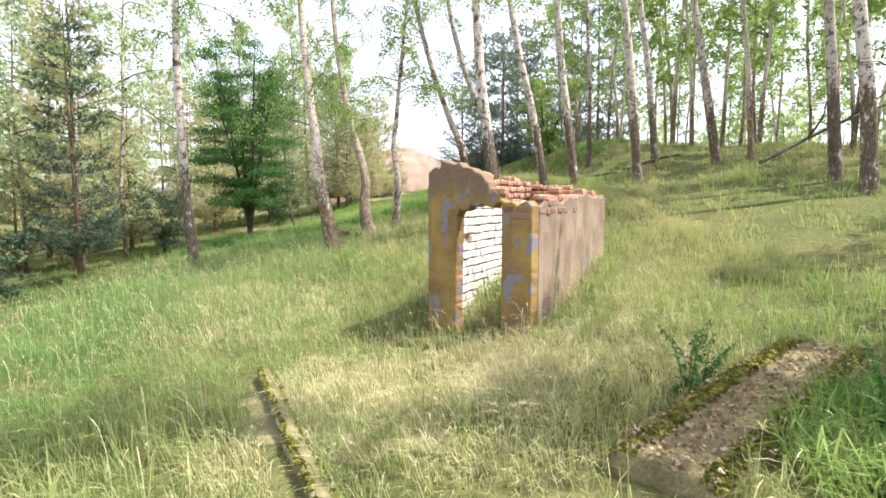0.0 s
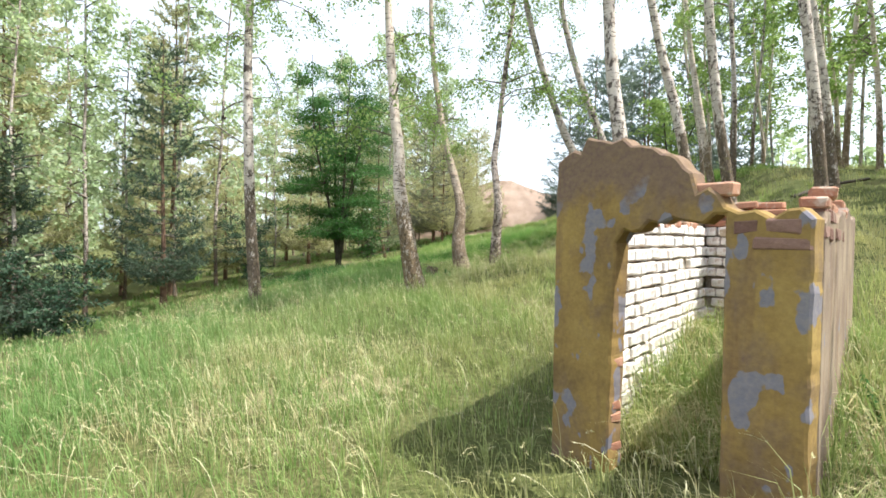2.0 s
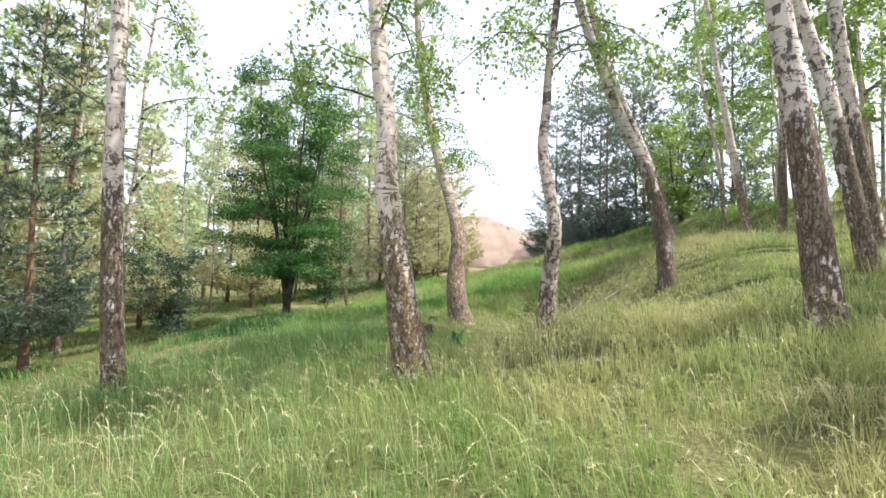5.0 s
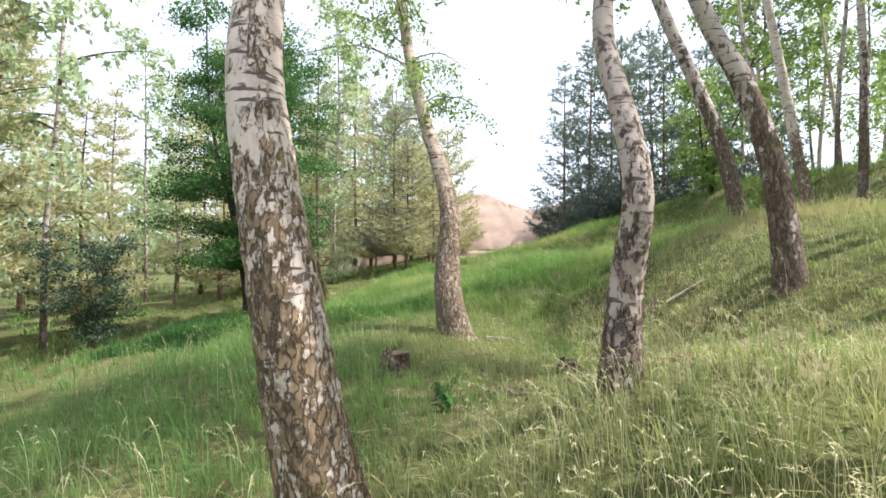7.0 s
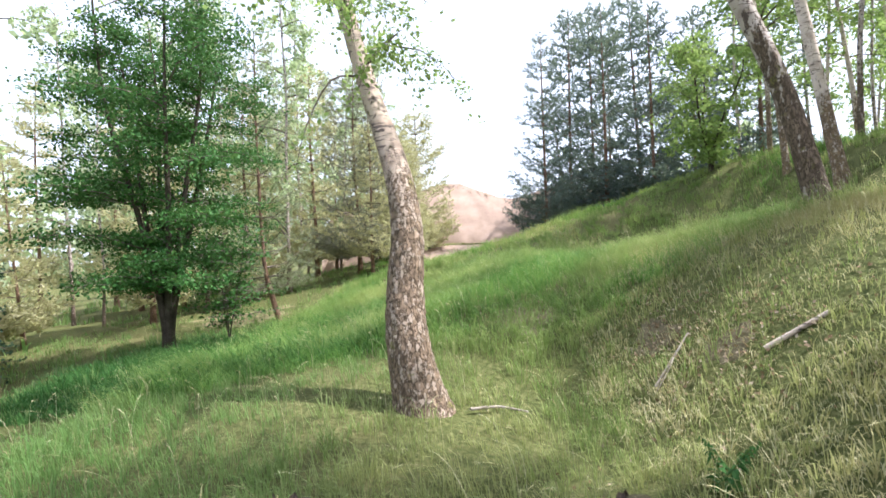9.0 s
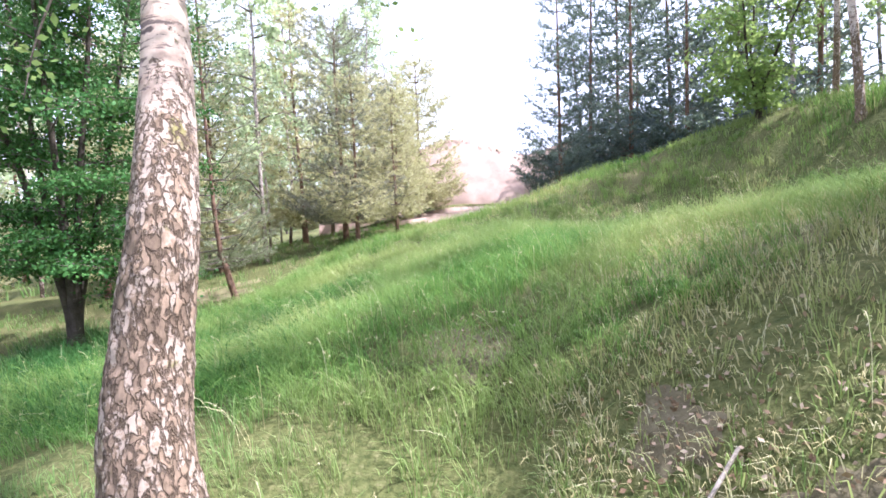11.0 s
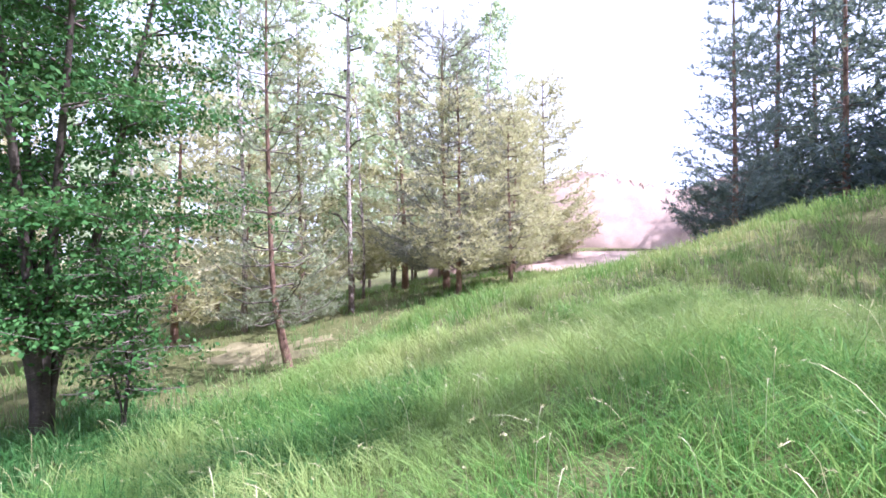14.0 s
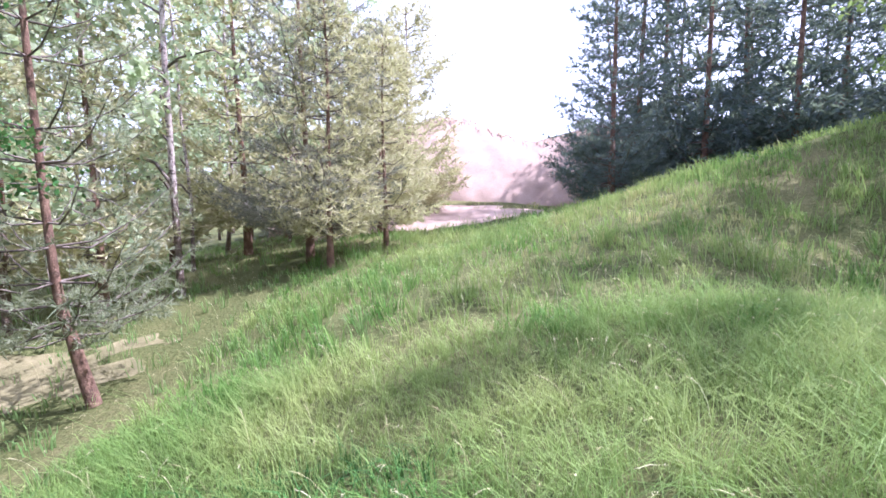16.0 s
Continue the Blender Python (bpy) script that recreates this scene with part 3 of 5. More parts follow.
def pine_parts(e, total, seed, reach, bare, needle, bark=None, tuft=0.16, dens=1.0, lean=(0.0, 0.0), r0=None, top_round=0.0, k=8, slim=0.8):
    """A pine: straight trunk, whorls of limbs that turn up at their ends, and tufts of needles."""
    rng = np.random.default_rng(seed)
    r0 = r0 or 0.012 * total + 0.02
    line = spline([Vector((0, 0, -0.15)), Vector((lean[0] * 0.55, lean[1] * 0.5, total * 0.09)), Vector((lean[0], lean[1], total * 0.22)), Vector((lean[0] * 1.1 + rng.normal(0, 0.08), lean[1], total * 0.65)), Vector((lean[0] * 1.1, lean[1], total))], 40)
    T = Tubes()
    T.add(line, r0, 0.012, 10)
    part("trunk", T.mesh("trunk", bark or M_PINEBARK), e)
    B, tips, dirs = Tubes(), [], []
    z = bare
    while z < total - 0.15:
        f = (z - bare) / (total - bare)
        p0 = line[min(39, int(z / total * 39))]
        a0 = rng.uniform(0, 6.28)
        for limb in range(5):
            az = a0 + limb * 1.257 + rng.normal(0, 0.25)
            prof = (1 - f) ** (0.6 - 0.3 * top_round) * (0.55 + 0.45 * min(1, f * 5))
            ln = reach * prof * rng.uniform(0.6, 1.15) + 0.12
            h = Vector((math.cos(az), math.sin(az), 0))
            el = rng.uniform(-0.12, 0.25) + 0.5 * f
            L = [p0 + h * (ln * s) + Vector((0, 0, ln * (el * s + 0.22 * s * s - 0.12 * math.sin(3.14 * s)))) for s in (0, 0.35, 0.7, 1.0)]
            B.add(L, 0.008 + 0.008 * ln, 0.004, 3)
            nsub = max(3, int((2.5 + ln * 4.5) * dens))
            for j in range(nsub):
                s = 0.28 + 0.72 * (j + rng.random()) / nsub
                i = min(2, int(s / 0.35))
                q = L[i].lerp(L[i + 1], min(1, (s - 0.35 * i) / 0.35))
                side = h.cross(Vector((0, 0, 1))) * (1 if j % 2 else -1)
                sl = ln * 0.42 * (1.15 - s) + 0.2
                d = (h * 0.6 + side * rng.uniform(0.4, 1.0) + Vector((0, 0, rng.uniform(-0.05, 0.35)))).normalized()
                for t in np.arange(0.0, sl, tuft * 0.75):
                    tips.append(q + d * float(t) + Vector(rng.normal(0, 0.02, 3)))
                    dirs.append(d)
        z += rng.uniform(0.26, 0.44) * max(0.6, total / 9)
    stuff_part("branch_work", B.mesh("branch_work", M_TWIG), e)
    n = len(tips)
    C, D = np.array([tuple(t) for t in tips]), np.array([tuple(d) for d in dirs])
    C, D = np.repeat(C, k, 0), np.repeat(D, k, 0)
    d = D * 0.7 + rng.normal(0, 0.55, C.shape)
    d[:, 2] += 0.18
    d /= np.linalg.norm(d, axis=1)[:, None]
    w = np.cross(d, rng.normal(size=C.shape))
    w /= np.linalg.norm(w, axis=1)[:, None]
    ln = tuft * rng.uniform(0.6, 1.25, (n * k, 1))
    wd = tuft * 0.1 * (8 / k) ** 0.8 * slim
    V = np.stack([C - w * wd, C + w * wd, C + d * ln], 1).reshape(-1, 3)
    part("crown", fast_mesh("crown", V, np.zeros((0, 4), int), np.arange(n * k * 3).reshape(-1, 3), needle), e)
    return e


def pine(place, total, seed, reach, bare, needle, label, **kw):
    x, y = place
    return pine_parts(thing("pine", Matrix.Translation((x, y, hz(x, y))), label, "pine tree"), total, seed, reach, bare, needle, **kw)


def copies(proto, places, seed, group, lo=0.8, hi=1.2):
    """Repeats of a tree, turned and scaled a little, standing on the ground."""
    rng = np.random.default_rng(seed)
    for x, y in places:
        s = rng.uniform(lo, hi)
        o = copy_thing(proto, Matrix.Identity(4))
        o.matrix_basis = Matrix.LocRotScale((x, y, hz(x, y) - 0.02), Euler((rng.normal(0, 0.03), rng.normal(0, 0.03), rng.uniform(0, 6.28))), (s, s, s * rng.uniform(0.92, 1.1)))
        o["group"] = group
    proto["group"] = group

# ---- the ruined hut ----
HUT, FRONT, SIDE = Vector((0.88, 5.07, 0)), Vector((-0.769, 0.639, 0)), Vector((0.499, 0.866, 0))
INWARD = Vector((0.639, 0.769, 0))


def hut_wall(name, origin, along, inward, thick, outline, material, seed, parent, label=""):
    """A wall slab from its outline (metres along, height), roughened and pushed to its thickness."""
    rng = random.Random(seed)
    pts = []
    for k, (s, z) in enumerate(outline):
        s2, z2 = outline[(k + 1) % len(outline)]
        n = max(1, int(math.hypot(s2 - s, z2 - z) / 0.05))
        for i in range(n):
            t = i / n
            h = z + (z2 - z) * t
            chip = 0.028 if h > 1.97 else 0.006
            pts.append((s + (s2 - s) * t + rng.uniform(-0.0035, 0.0035), h + rng.uniform(-chip, chip)))
    bm = bmesh.new()
    ring = [bm.verts.new(origin + along * s + Vector((0, 0, z))) for s, z in pts]
    f = bm.faces.new(ring)
    got = bmesh.ops.extrude_face_region(bm, geom=[f])
    bmesh.ops.translate(bm, vec=inward * thick, verts=[v for v in got["geom"] if isinstance(v, bmesh.types.BMVert)])
    bmesh.ops.bevel(bm, geom=[e for e in bm.edges if len(e.link_faces) == 2 and e.calc_face_angle(0) > 1.2], offset=0.012, segments=1, affect="EDGES")
    bmesh.ops.recalc_face_normals(bm, faces=bm.faces)
    bmesh.ops.triangulate(bm, faces=bm.faces)
    me = bpy.data.meshes.new(name)
    bm.to_mesh(me)
    bm.free()
    me.materials.append(material)
    return part(name, me, parent, label)


def brick_mesh(name, l, w, h, material, seed):
    rng = random.Random(seed)
    bm = bmesh.new()
    bmesh.ops.create_cube(bm, size=1.0)
    for v in bm.verts:
        v.co = Vector((v.co.x * l + rng.uniform(-0.009, 0.009), v.co.y * w + rng.uniform(-0.008, 0.008), v.co.z * h + rng.uniform(-0.008, 0.008)))
    bmesh.ops.bevel(bm, geom=list(bm.edges), offset=0.011, segments=1, affect="EDGES")
    me = bpy.data.meshes.new(name)
    bm.to_mesh(me)
    bm.free()
    me.materials.append(material)
    return me


WHITE_BRICKS = [brick_mesh("whitewashed_brick", l, 0.07, 0.084, M_WHITEBRICK, i) for i, l in enumerate((0.235, 0.13, 0.115, 0.19, 0.11, 0.15))]
FACE_BRICKS = [brick_mesh("bare_brick", l, 0.07, 0.07, M_BRICK, 20 + i) for i, l in enumerate((0.235, 0.115, 0.225, 0.11))]
DARK_BRICKS = [brick_mesh("weathered_brick", l, 0.07, 0.066, M_BRICK_DARK, 40 + i) for i, l in enumerate((0.235, 0.115, 0.2, 0.15))]
RED_BRICKS = [brick_mesh("red_brick", l, 0.115, 0.065, M_BRICK, 10 + i) for i, l in enumerate((0.24, 0.235, 0.12, 0.17))]


def lay_bricks(parent, origin, along, s0, s1, z0, z1, meshes, seed, skip=0.03, proud=0.012, hole=None, top=None):
    """Courses of single bricks with broken joints; top(s) gives the height where the courses end."""
    rng = random.Random(seed)
    yaw = math.atan2(along.y, along.x)
    z, row = z0, 0
    tall = max(v.co.z for v in meshes[0].vertices) * 2
    while z < z1:
        s = s0 - (0.12 if row % 2 else 0.0)
        while s < s1 - 0.03:
            i = rng.randrange(len(meshes))
            l = max(v.co.x for v in meshes[i].vertices) * 2
            mid = s + l / 2
            ok = s >= s0 - 0.02 and s + l <= s1 + 0.06 and rng.random() > skip and not (hole and hole(mid, z)) and (top is None or z < top(mid))
            if ok:
                b = part("brick", meshes[i], parent)
                p = origin + along * mid
                b.matrix_basis = pose(p.x + rng.uniform(-proud, proud), p.y + rng.uniform(-proud, proud), z + tall / 2 + rng.uniform(-0.006, 0.006), rng.uniform(-2, 2), rng.uniform(-2.5, 2.5), math.degrees(yaw) + rng.uniform(-2.5, 2.5))
            s += l + 0.012
        z += tall + 0.008
        row += 1


hut = thing("ruined_hut", Matrix(), "roofless ruined brick hut with flaking ochre plaster and a jagged top", "ruin")
LOW = -0.1
hut_wall("front_wall", HUT, FRONT, INWARD, 0.15, [(0, LOW), (0, 2.0), (0.05, 2.08), (0.16, 2.06), (0.3, 2.05), (0.36, 2.09), (0.4, 2.16), (0.5, 2.18), (0.53, 2.27), (0.64, 2.38), (0.74, 2.42), (0.86, 2.43), (0.92, 2.48), (1.05, 2.53), (1.16, 2.53), (1.2, 2.47), (1.3, 2.46), (1.37, 2.4), (1.38, 2.2), (1.38, LOW), (0.98, LOW), (0.97, 1.0), (0.95, 1.9), (0.9, 1.98), (0.75, 2.0), (0.62, 2.04), (0.36, 2.03), (0.36, 1.0), (0.36, LOW)], M_PLASTER, 1, hut)
hut_wall("side_wall", HUT + INWARD * 0.15, SIDE, FRONT, 0.15, [(0.0, LOW), (0.0, 2.04), (0.3, 2.08), (0.7, 2.06), (1.1, 2.11), (1.6, 2.16), (2.0, 2.14), (2.5, 2.12), (2.95, 2.13), (2.95, LOW)], M_PLASTER_SIDE, 2, hut)
LEFT = HUT + FRONT * 1.38 + INWARD * 0.15
hut_wall("inner_wall", LEFT, SIDE, FRONT * -1, 0.12, [(0, LOW), (0, 2.42), (0.5, 2.38), (0.9, 2.4), (1.3, 2.36), (2.2, 2.33), (2.95, 2.32), (2.95, LOW)], M_MORTAR, 3, hut)
BACK = LEFT + SIDE * 2.85 - FRONT * 0.13
hut_wall("back_wall", BACK, FRONT * -1, SIDE, 0.13, [(0, LOW), (0, 2.26), (0.4, 2.2), (0.8, 2.12), (1.1, 2.1), (1.1, LOW), (1.02, LOW), (1.02, 1.96), (0.36, 1.98), (0.36, LOW)], M_MORTAR, 4, hut)
bm = bmesh.new()
bmesh.ops.create_cube(bm, size=1.0, matrix=Matrix.Diagonal((0.95, 0.1, 0.07, 1)))
bmesh.ops.bevel(bm, geom=list(bm.edges), offset=0.008, segments=2, affect="EDGES")
me = bpy.data.meshes.new("lintel")
bm.to_mesh(me)
bm.free()
me.materials.append(M_CUTWOOD)
c = BACK - FRONT * 0.64 - SIDE * 0.04 + Vector((0, 0, 2.02))
lint = part("lintel", me, hut, "pale weathered wooden lintel over the back opening")
lint.matrix_basis = pose(c.x, c.y, c.z, 0, 2, math.degrees(math.atan2(FRONT.y, FRONT.x)))

# low concrete remains beside the line walked


def rough_beam(name, a, b, width, tall, seed, label, moss_label, stone=None, cushions=2600):
    """A worn, mossy strip of old foundation from a to b."""
    A, B = Vector(a), Vector(b)
    d = (B - A).normalized()
    side = Vector((-d.y, d.x, 0))
    e = thing(name, Matrix(), label, "foundation")
    n, prof = int((B - A).length / 0.05), [(-0.5, -0.3), (-0.5, 0.6), (-0.44, 0.88), (-0.3, 0.98), (-0.1, 1.0), (0.1, 1.0), (0.3, 0.97), (0.45, 0.86), (0.5, 0.55), (0.5, -0.3)]
    vs, fs, k = [], [], len(prof)
    for i in range(n + 1):
        p = A.lerp(B, i / n)
        g = hz(p.x, p.y)
        for u, w in prof:
            q = p + side * (u * width)
            nn = noise.fractal((q.x * 5 + seed, q.y * 5, w * 3), 1.0, 2.0, 5)
            q = q + side * (nn * 0.03) + d * (0.04 * noise.noise((u * 4, w * 4, seed)) if i in (0, n) else 0)
            vs.append((q.x, q.y, g + w * tall + nn * 0.03 * (w > 0)))
    for i in range(n):
        for j in range(k - 1):
            fs.append((i * k + j, (i + 1) * k + j, (i + 1) * k + j + 1, i * k + j + 1))
    fs += [tuple(range(k)), tuple(n * k + j for j in reversed(range(k)))]
    part("concrete", mesh_of(name, vs, fs, stone or M_CONCRETE), e)
    rng = np.random.default_rng(seed)
    cs = []
    for _ in range(cushions):
        t, u = rng.random(), rng.choice([rng.uniform(-0.5, -0.38), rng.uniform(0.2, 0.5), rng.uniform(0.25, 0.5)])
        p = A.lerp(B, t) + side * (u * width)
        cs.append((p.x, p.y, hz(p.x, p.y) + tall * (1 - 3.2 * max(0, abs(u) - 0.38)) + rng.uniform(0.0, 0.03)))
    part("moss", leaf_mesh("moss", cs, 0.024, M_MOSS, rng), e, moss_label)
    return e


rough_beam("concrete_foundation", (1.03, 2.34, 0), (2.85, 3.78, 0), 0.54, 0.12, 3, "broken concrete foundation strip with moss along its rims", "yellow-green moss cushions", None, 5200)
rough_beam("concrete_kerb", (-0.5, 2.2, 0), (-1.7, 4.7, 0), 0.12, 0.08, 7, "narrow sunken concrete edge half hidden in grass", "pale moss", M_STRAW, 500)

# ---- near birches ----
birch((-2.45, 11.69), [(-0.14, -0.07, 0.5), (-0.2, -0.15, 1.0), (-0.29, -0.16, 1.5), (-0.37, -0.13, 2.0), (-0.43, 0.04, 2.6), (-0.56, 0.15, 3.4)], 0.198, 12.5, 11, "thick white birch with rough plated bark standing in grass", near=2, rough=2.0, crown_from=0.5)
birch((-2.39, 16.52), [(-0.13, 0.04, 0.5), (-0.16, 0.17, 1.0), (-0.14, 0.28, 1.5), (-0.22, 0.48, 2.0), (-0.42, 0.84, 2.6), (-0.64, 1.15, 3.2), (-1.0, 1.6, 4.5)], 0.235, 12.0, 12, "leaning white birch with rough lower bark and a broken branch", near=2, rough=2.3, bark=M_BIRCH_TAN, crown_from=0.56, leafy=3,
      limbs=[[(-1.0, 1.55, 4.3), (-1.8, 1.1, 4.5), (-2.8, 0.7, 4.15), (-3.6, 0.4, 3.7)], [(-0.7, 1.2, 3.3), (-1.0, 1.0, 3.2), (-1.25, 0.9, 2.7), (-1.35, 0.85, 2.3)], [(-0.95, 1.5, 4.4), (-0.4, 1.2, 4.35), (0.1, 0.9, 3.9)]])
birch((-1.15, 12.52), [(0.02, -0.04, 0.5), (0.06, -0.15, 1.0), (0.02, -0.08, 1.4), (-0.06, 0.16, 2.0), (-0.01, 0.36, 2.6), (0.03, 0.5, 3.2)], 0.115, 10.5, 13, "crooked birch with a kinked trunk and ringed brown bark", near=2, rough=1.1, crown_from=0.58, bark=M_BIRCH_RING)
birch((1.2, 11.5), [(-0.18, 0.06, 1.72), (-0.36, 0.11, 3.1)], 0.15, 12, 14, "upright birch with black-flecked white bark on the slope", bark=M_BIRCH_FLECK, crown_from=0.42)
birch((0.78, 14.45), [(-0.12, 0.06, 1.0), (-0.35, 0.17, 1.89), (-0.65, 0.29, 2.62)], 0.13, 11, 15, "leaning birch with dark cracked bark on the slope", bark=M_BIRCH_GREY, crown_from=0.42)
birch((2.0, 18.1), [(-0.38, 0.15, 1.56), (-1.2, 0.41, 3.85)], 0.135, 12, 16, "dark-barked birch leaning out over the slope", bark=M_BIRCH_GREY, crown_from=0.42)
birch((-5.78, 11.8), [(-0.11, -0.07, 1.97), (-0.15, -0.1, 4.57)], 0.125, 11, 17, "slim straight birch at the lower edge of the meadow", bark=M_BIRCH_FLECK, crown_from=0.36,
      limbs=[[(-0.12, -0.08, 3.1), (-0.7, -0.3, 3.5), (-1.5, -0.5, 4.2), (-2.3, -0.8, 4.9)]], leafy=20)
birch((5.7, 15.0), [(-0.25, 0.09, 2.79), (-0.51, 0.19, 5.26)], 0.14, 14, 18, "white birch with black-streaked foot on the hill", bark=M_BIRCH_FLECK, crown_from=0.42)
birch((9.0, 16.9), [(-0.55, 0.28, 3.53), (-0.83, 0.42, 5.36)], 0.15, 12.5, 19, "grey birch leaning slightly on the hill", bark=M_BIRCH_GREY, crown_from=0.42)
birch((2.66, 13.15), [(-0.33, 0.14, 1.92), (-0.72, 0.28, 3.69)], 0.115, 13, 20, "slim leaning birch on the hill", bark=M_BIRCH_FLECK, crown_from=0.42)
birch((6.2, 23.9), [(-0.53, 0.19, 3.38), (-0.87, 0.3, 5.61)], 0.15, 13, 21, "pale birch near the hilltop", crown_from=0.42)
birch((8.93, 11.67), [(-0.15, 0.1, 2.0), (-0.3, 0.22, 4.08)], 0.14, 12, 22, "grey birch in tall grass uphill", bark=M_BIRCH_GREY, crown_from=0.42)
birch((8.32, 9.99), [(-0.1, 0.1, 1.8), (-0.31, 0.25, 3.82)], 0.155, 12, 23, "thick birch with a leafy foot in tall grass", bark=M_BIRCH_FLECK, crown_from=0.36)
birch((3.82, 14.71), [(-0.4, 0.1, 2.67), (-0.65, 0.16, 5.63)], 0.125, 14, 24, "white birch behind the ruined hut", bark=M_BIRCH_FLECK, crown_from=0.42)
birch((7.58, 18.41), [(-0.3, 0.12, 3.0), (-0.73, 0.29, 6.19)], 0.13, 15, 25, "forked pale birch on the hill", bark=M_BIRCH_FLECK, crown_from=0.42)

# ---- hill birches ----
rng = np.random.default_rng(77)
# (6.3, 4.0) and (7.6, 2.7) are unseen, added to shade the foundation hollow
HILL = [(10.4, 17.4), (6.18, 21.9), (12.5, 20.5), (10.4, 23.5), (8.4, 26.4), (12.0, 27.0), (9.5, 28.0), (14.5, 24.0), (15.5, 19.5), (17.0, 22.5), (18.5, 26.0), (13.0, 14.5), (16.5, 16.0), (20.5, 20.0), (11.5, 12.0), (14.0, 10.5), (18.0, 12.5),
        (7.5, 29.0), (10.8, 31.5), (14.5, 30.5), (17.5, 31.0), (21.5, 28.5), (13.0, 35.5), (16.5, 36.5), (20.0, 35.0), (24.0, 24.5), (24.5, 31.5), (23.0, 17.0), (9.0, 34.0), (22.0, 40.0), (27.0, 36.0), (11.5, 6.5), (15.0, 5.5), (19.0, 8.0), (6.3, 4.0), (7.6, 2.7), (12.4, 23.0), (15.8, 27.6), (19.4, 23.4), (22.6, 34.6), (18.2, 39.6), (26.4, 28.0), (28.6, 22.0), (26.0, 14.0), (22.4, 11.0), (30.0, 32.0), (16.0, 43.0), (24.6, 44.0), (21.2, 15.0), (13.4, 32.6), (17.6, 18.6), (14.8, 13.2), (20.6, 31.8), (11.2, 26.0)]
hill_a = birch((10.0, 20.8), [(-0.1, 0.05, 2.5), (-0.35, 0.1, 5.0)], 0.1, 12, 31, "slender birch among others on the hilltop", near=0, crown_from=0.22, amount=1.0, thick=11, reach=2.0, leaf_size=0.074)
hill_b = birch((13.6, 17.2), [(0.1, -0.1, 2.5), (0.05, -0.25, 5.0)], 0.085, 13, 32, "slender grey birch among others on the hilltop", near=0, crown_from=0.28, amount=0.8, thick=11, bark=M_BIRCH_GREY, leaf_size=0.074)
hill_c = birch((6.6, 26.6), [(-0.25, 0.05, 2.5), (-0.7, 0.2, 5.0)], 0.095, 12, 33, "leaning slender birch on the hilltop", near=0, crown_from=0.22, amount=1.0, thick=11, reach=2.0, leaf_size=0.074)
for k, proto in enumerate((hill_a, hill_b, hill_c)):
    copies(proto, HILL[k::3], 40 + k, "birches on the hill")

# ---- broadleaf tree with several stems ----


def broadleaf(place, total, stems, spread, seed, label, leaf, n_leaf=17000, size=0.055, low=0.22, name="broadleaf_tree"):
    rng = np.random.default_rng(seed)
    x, y = place
    e = thing(name, Matrix.Translation((x, y, hz(x, y))), label, "deciduous tree")
    B, lv = Tubes(), []
    for k in range(stems):
        a = 6.283 * k / stems + rng.normal(0, 0.3)
        h = Vector((math.cos(a), math.sin(a), 0))
        out = spread * rng.uniform(0.3, 0.75)
        top = total * rng.uniform(0.78, 1.0)
        L = spline([h * 0.06 + Vector((0, 0, -0.1)), h * (out * 0.07) + Vector((0, 0, total * 0.1)), h * (out * 0.4) + Vector((0, 0, total * 0.34)), h * (out * 0.72) + Vector((rng.normal(0, 0.15), rng.normal(0, 0.15), total * 0.62)), h * out + Vector((0, 0, top))], 22)
        st = Tubes()
        st.add(L, 0.085 * total / 8 * (0.6 if total < 4 else 1.0), 0.012 if total > 4 else 0.006, 8)
        part("stem", st.mesh("stem", M_GREYBARK), e)
        n_limb = 20
        for j in range(n_limb):
            f = low + (1 - low) * (j + rng.random()) / n_limb
            p0 = L[min(21, int(f * 21))]
            az = rng.uniform(0, 6.28)
            prof = math.sin(min(1, (f - low * 0.6) / (1 - low * 0.6)) ** 0.7 * 3.0) ** 0.7 if f < 0.99 else 0.2
            ln = spread * (0.3 + 0.6 * rng.random()) * max(0.28, prof)
            g = Vector((math.cos(az), math.sin(az), 0)) * 0.8 + h * 0.4
            R = [p0 + g * (ln * s) + Vector((0, 0, ln * (0.42 * s - 0.34 * s * s))) + Vector(rng.normal(0, 0.04, 3)) for s in (0, 0.33, 0.66, 1.0)]
            B.add(R, 0.02 * min(1, total / 6), 0.004, 4)
            # each limb carries flat sprays of leaves on level side twigs
            sprays = 6
            for i in range(sprays):
                s = 0.3 + 0.7 * (i + rng.random()) / sprays
                q = min(2, int(s * 3))
                c = R[q].lerp(R[q + 1], s * 3 - q)
                a2 = rng.uniform(0, 6.28)
                w = Vector((math.cos(a2), math.sin(a2), rng.uniform(-0.25, 0.15))) * (0.5 * min(1, total / 6))
                B.add([c, c + w * 0.6, c + w], 0.007, 0.003, 3)
                for _ in range(max(4, n_leaf // (stems * n_limb * sprays))):
                    t = rng.random()
                    lv.append(c + w * t + Vector((rng.normal(0, 0.19), rng.normal(0, 0.19), rng.normal(0, 0.1))) * min(1, total / 5))
    stuff_part("branch_work", B.mesh("branch_work", M_TWIG), e)
    part("crown", leaf_mesh("crown", lv, size, leaf, rng, 0.2), e)
    return e


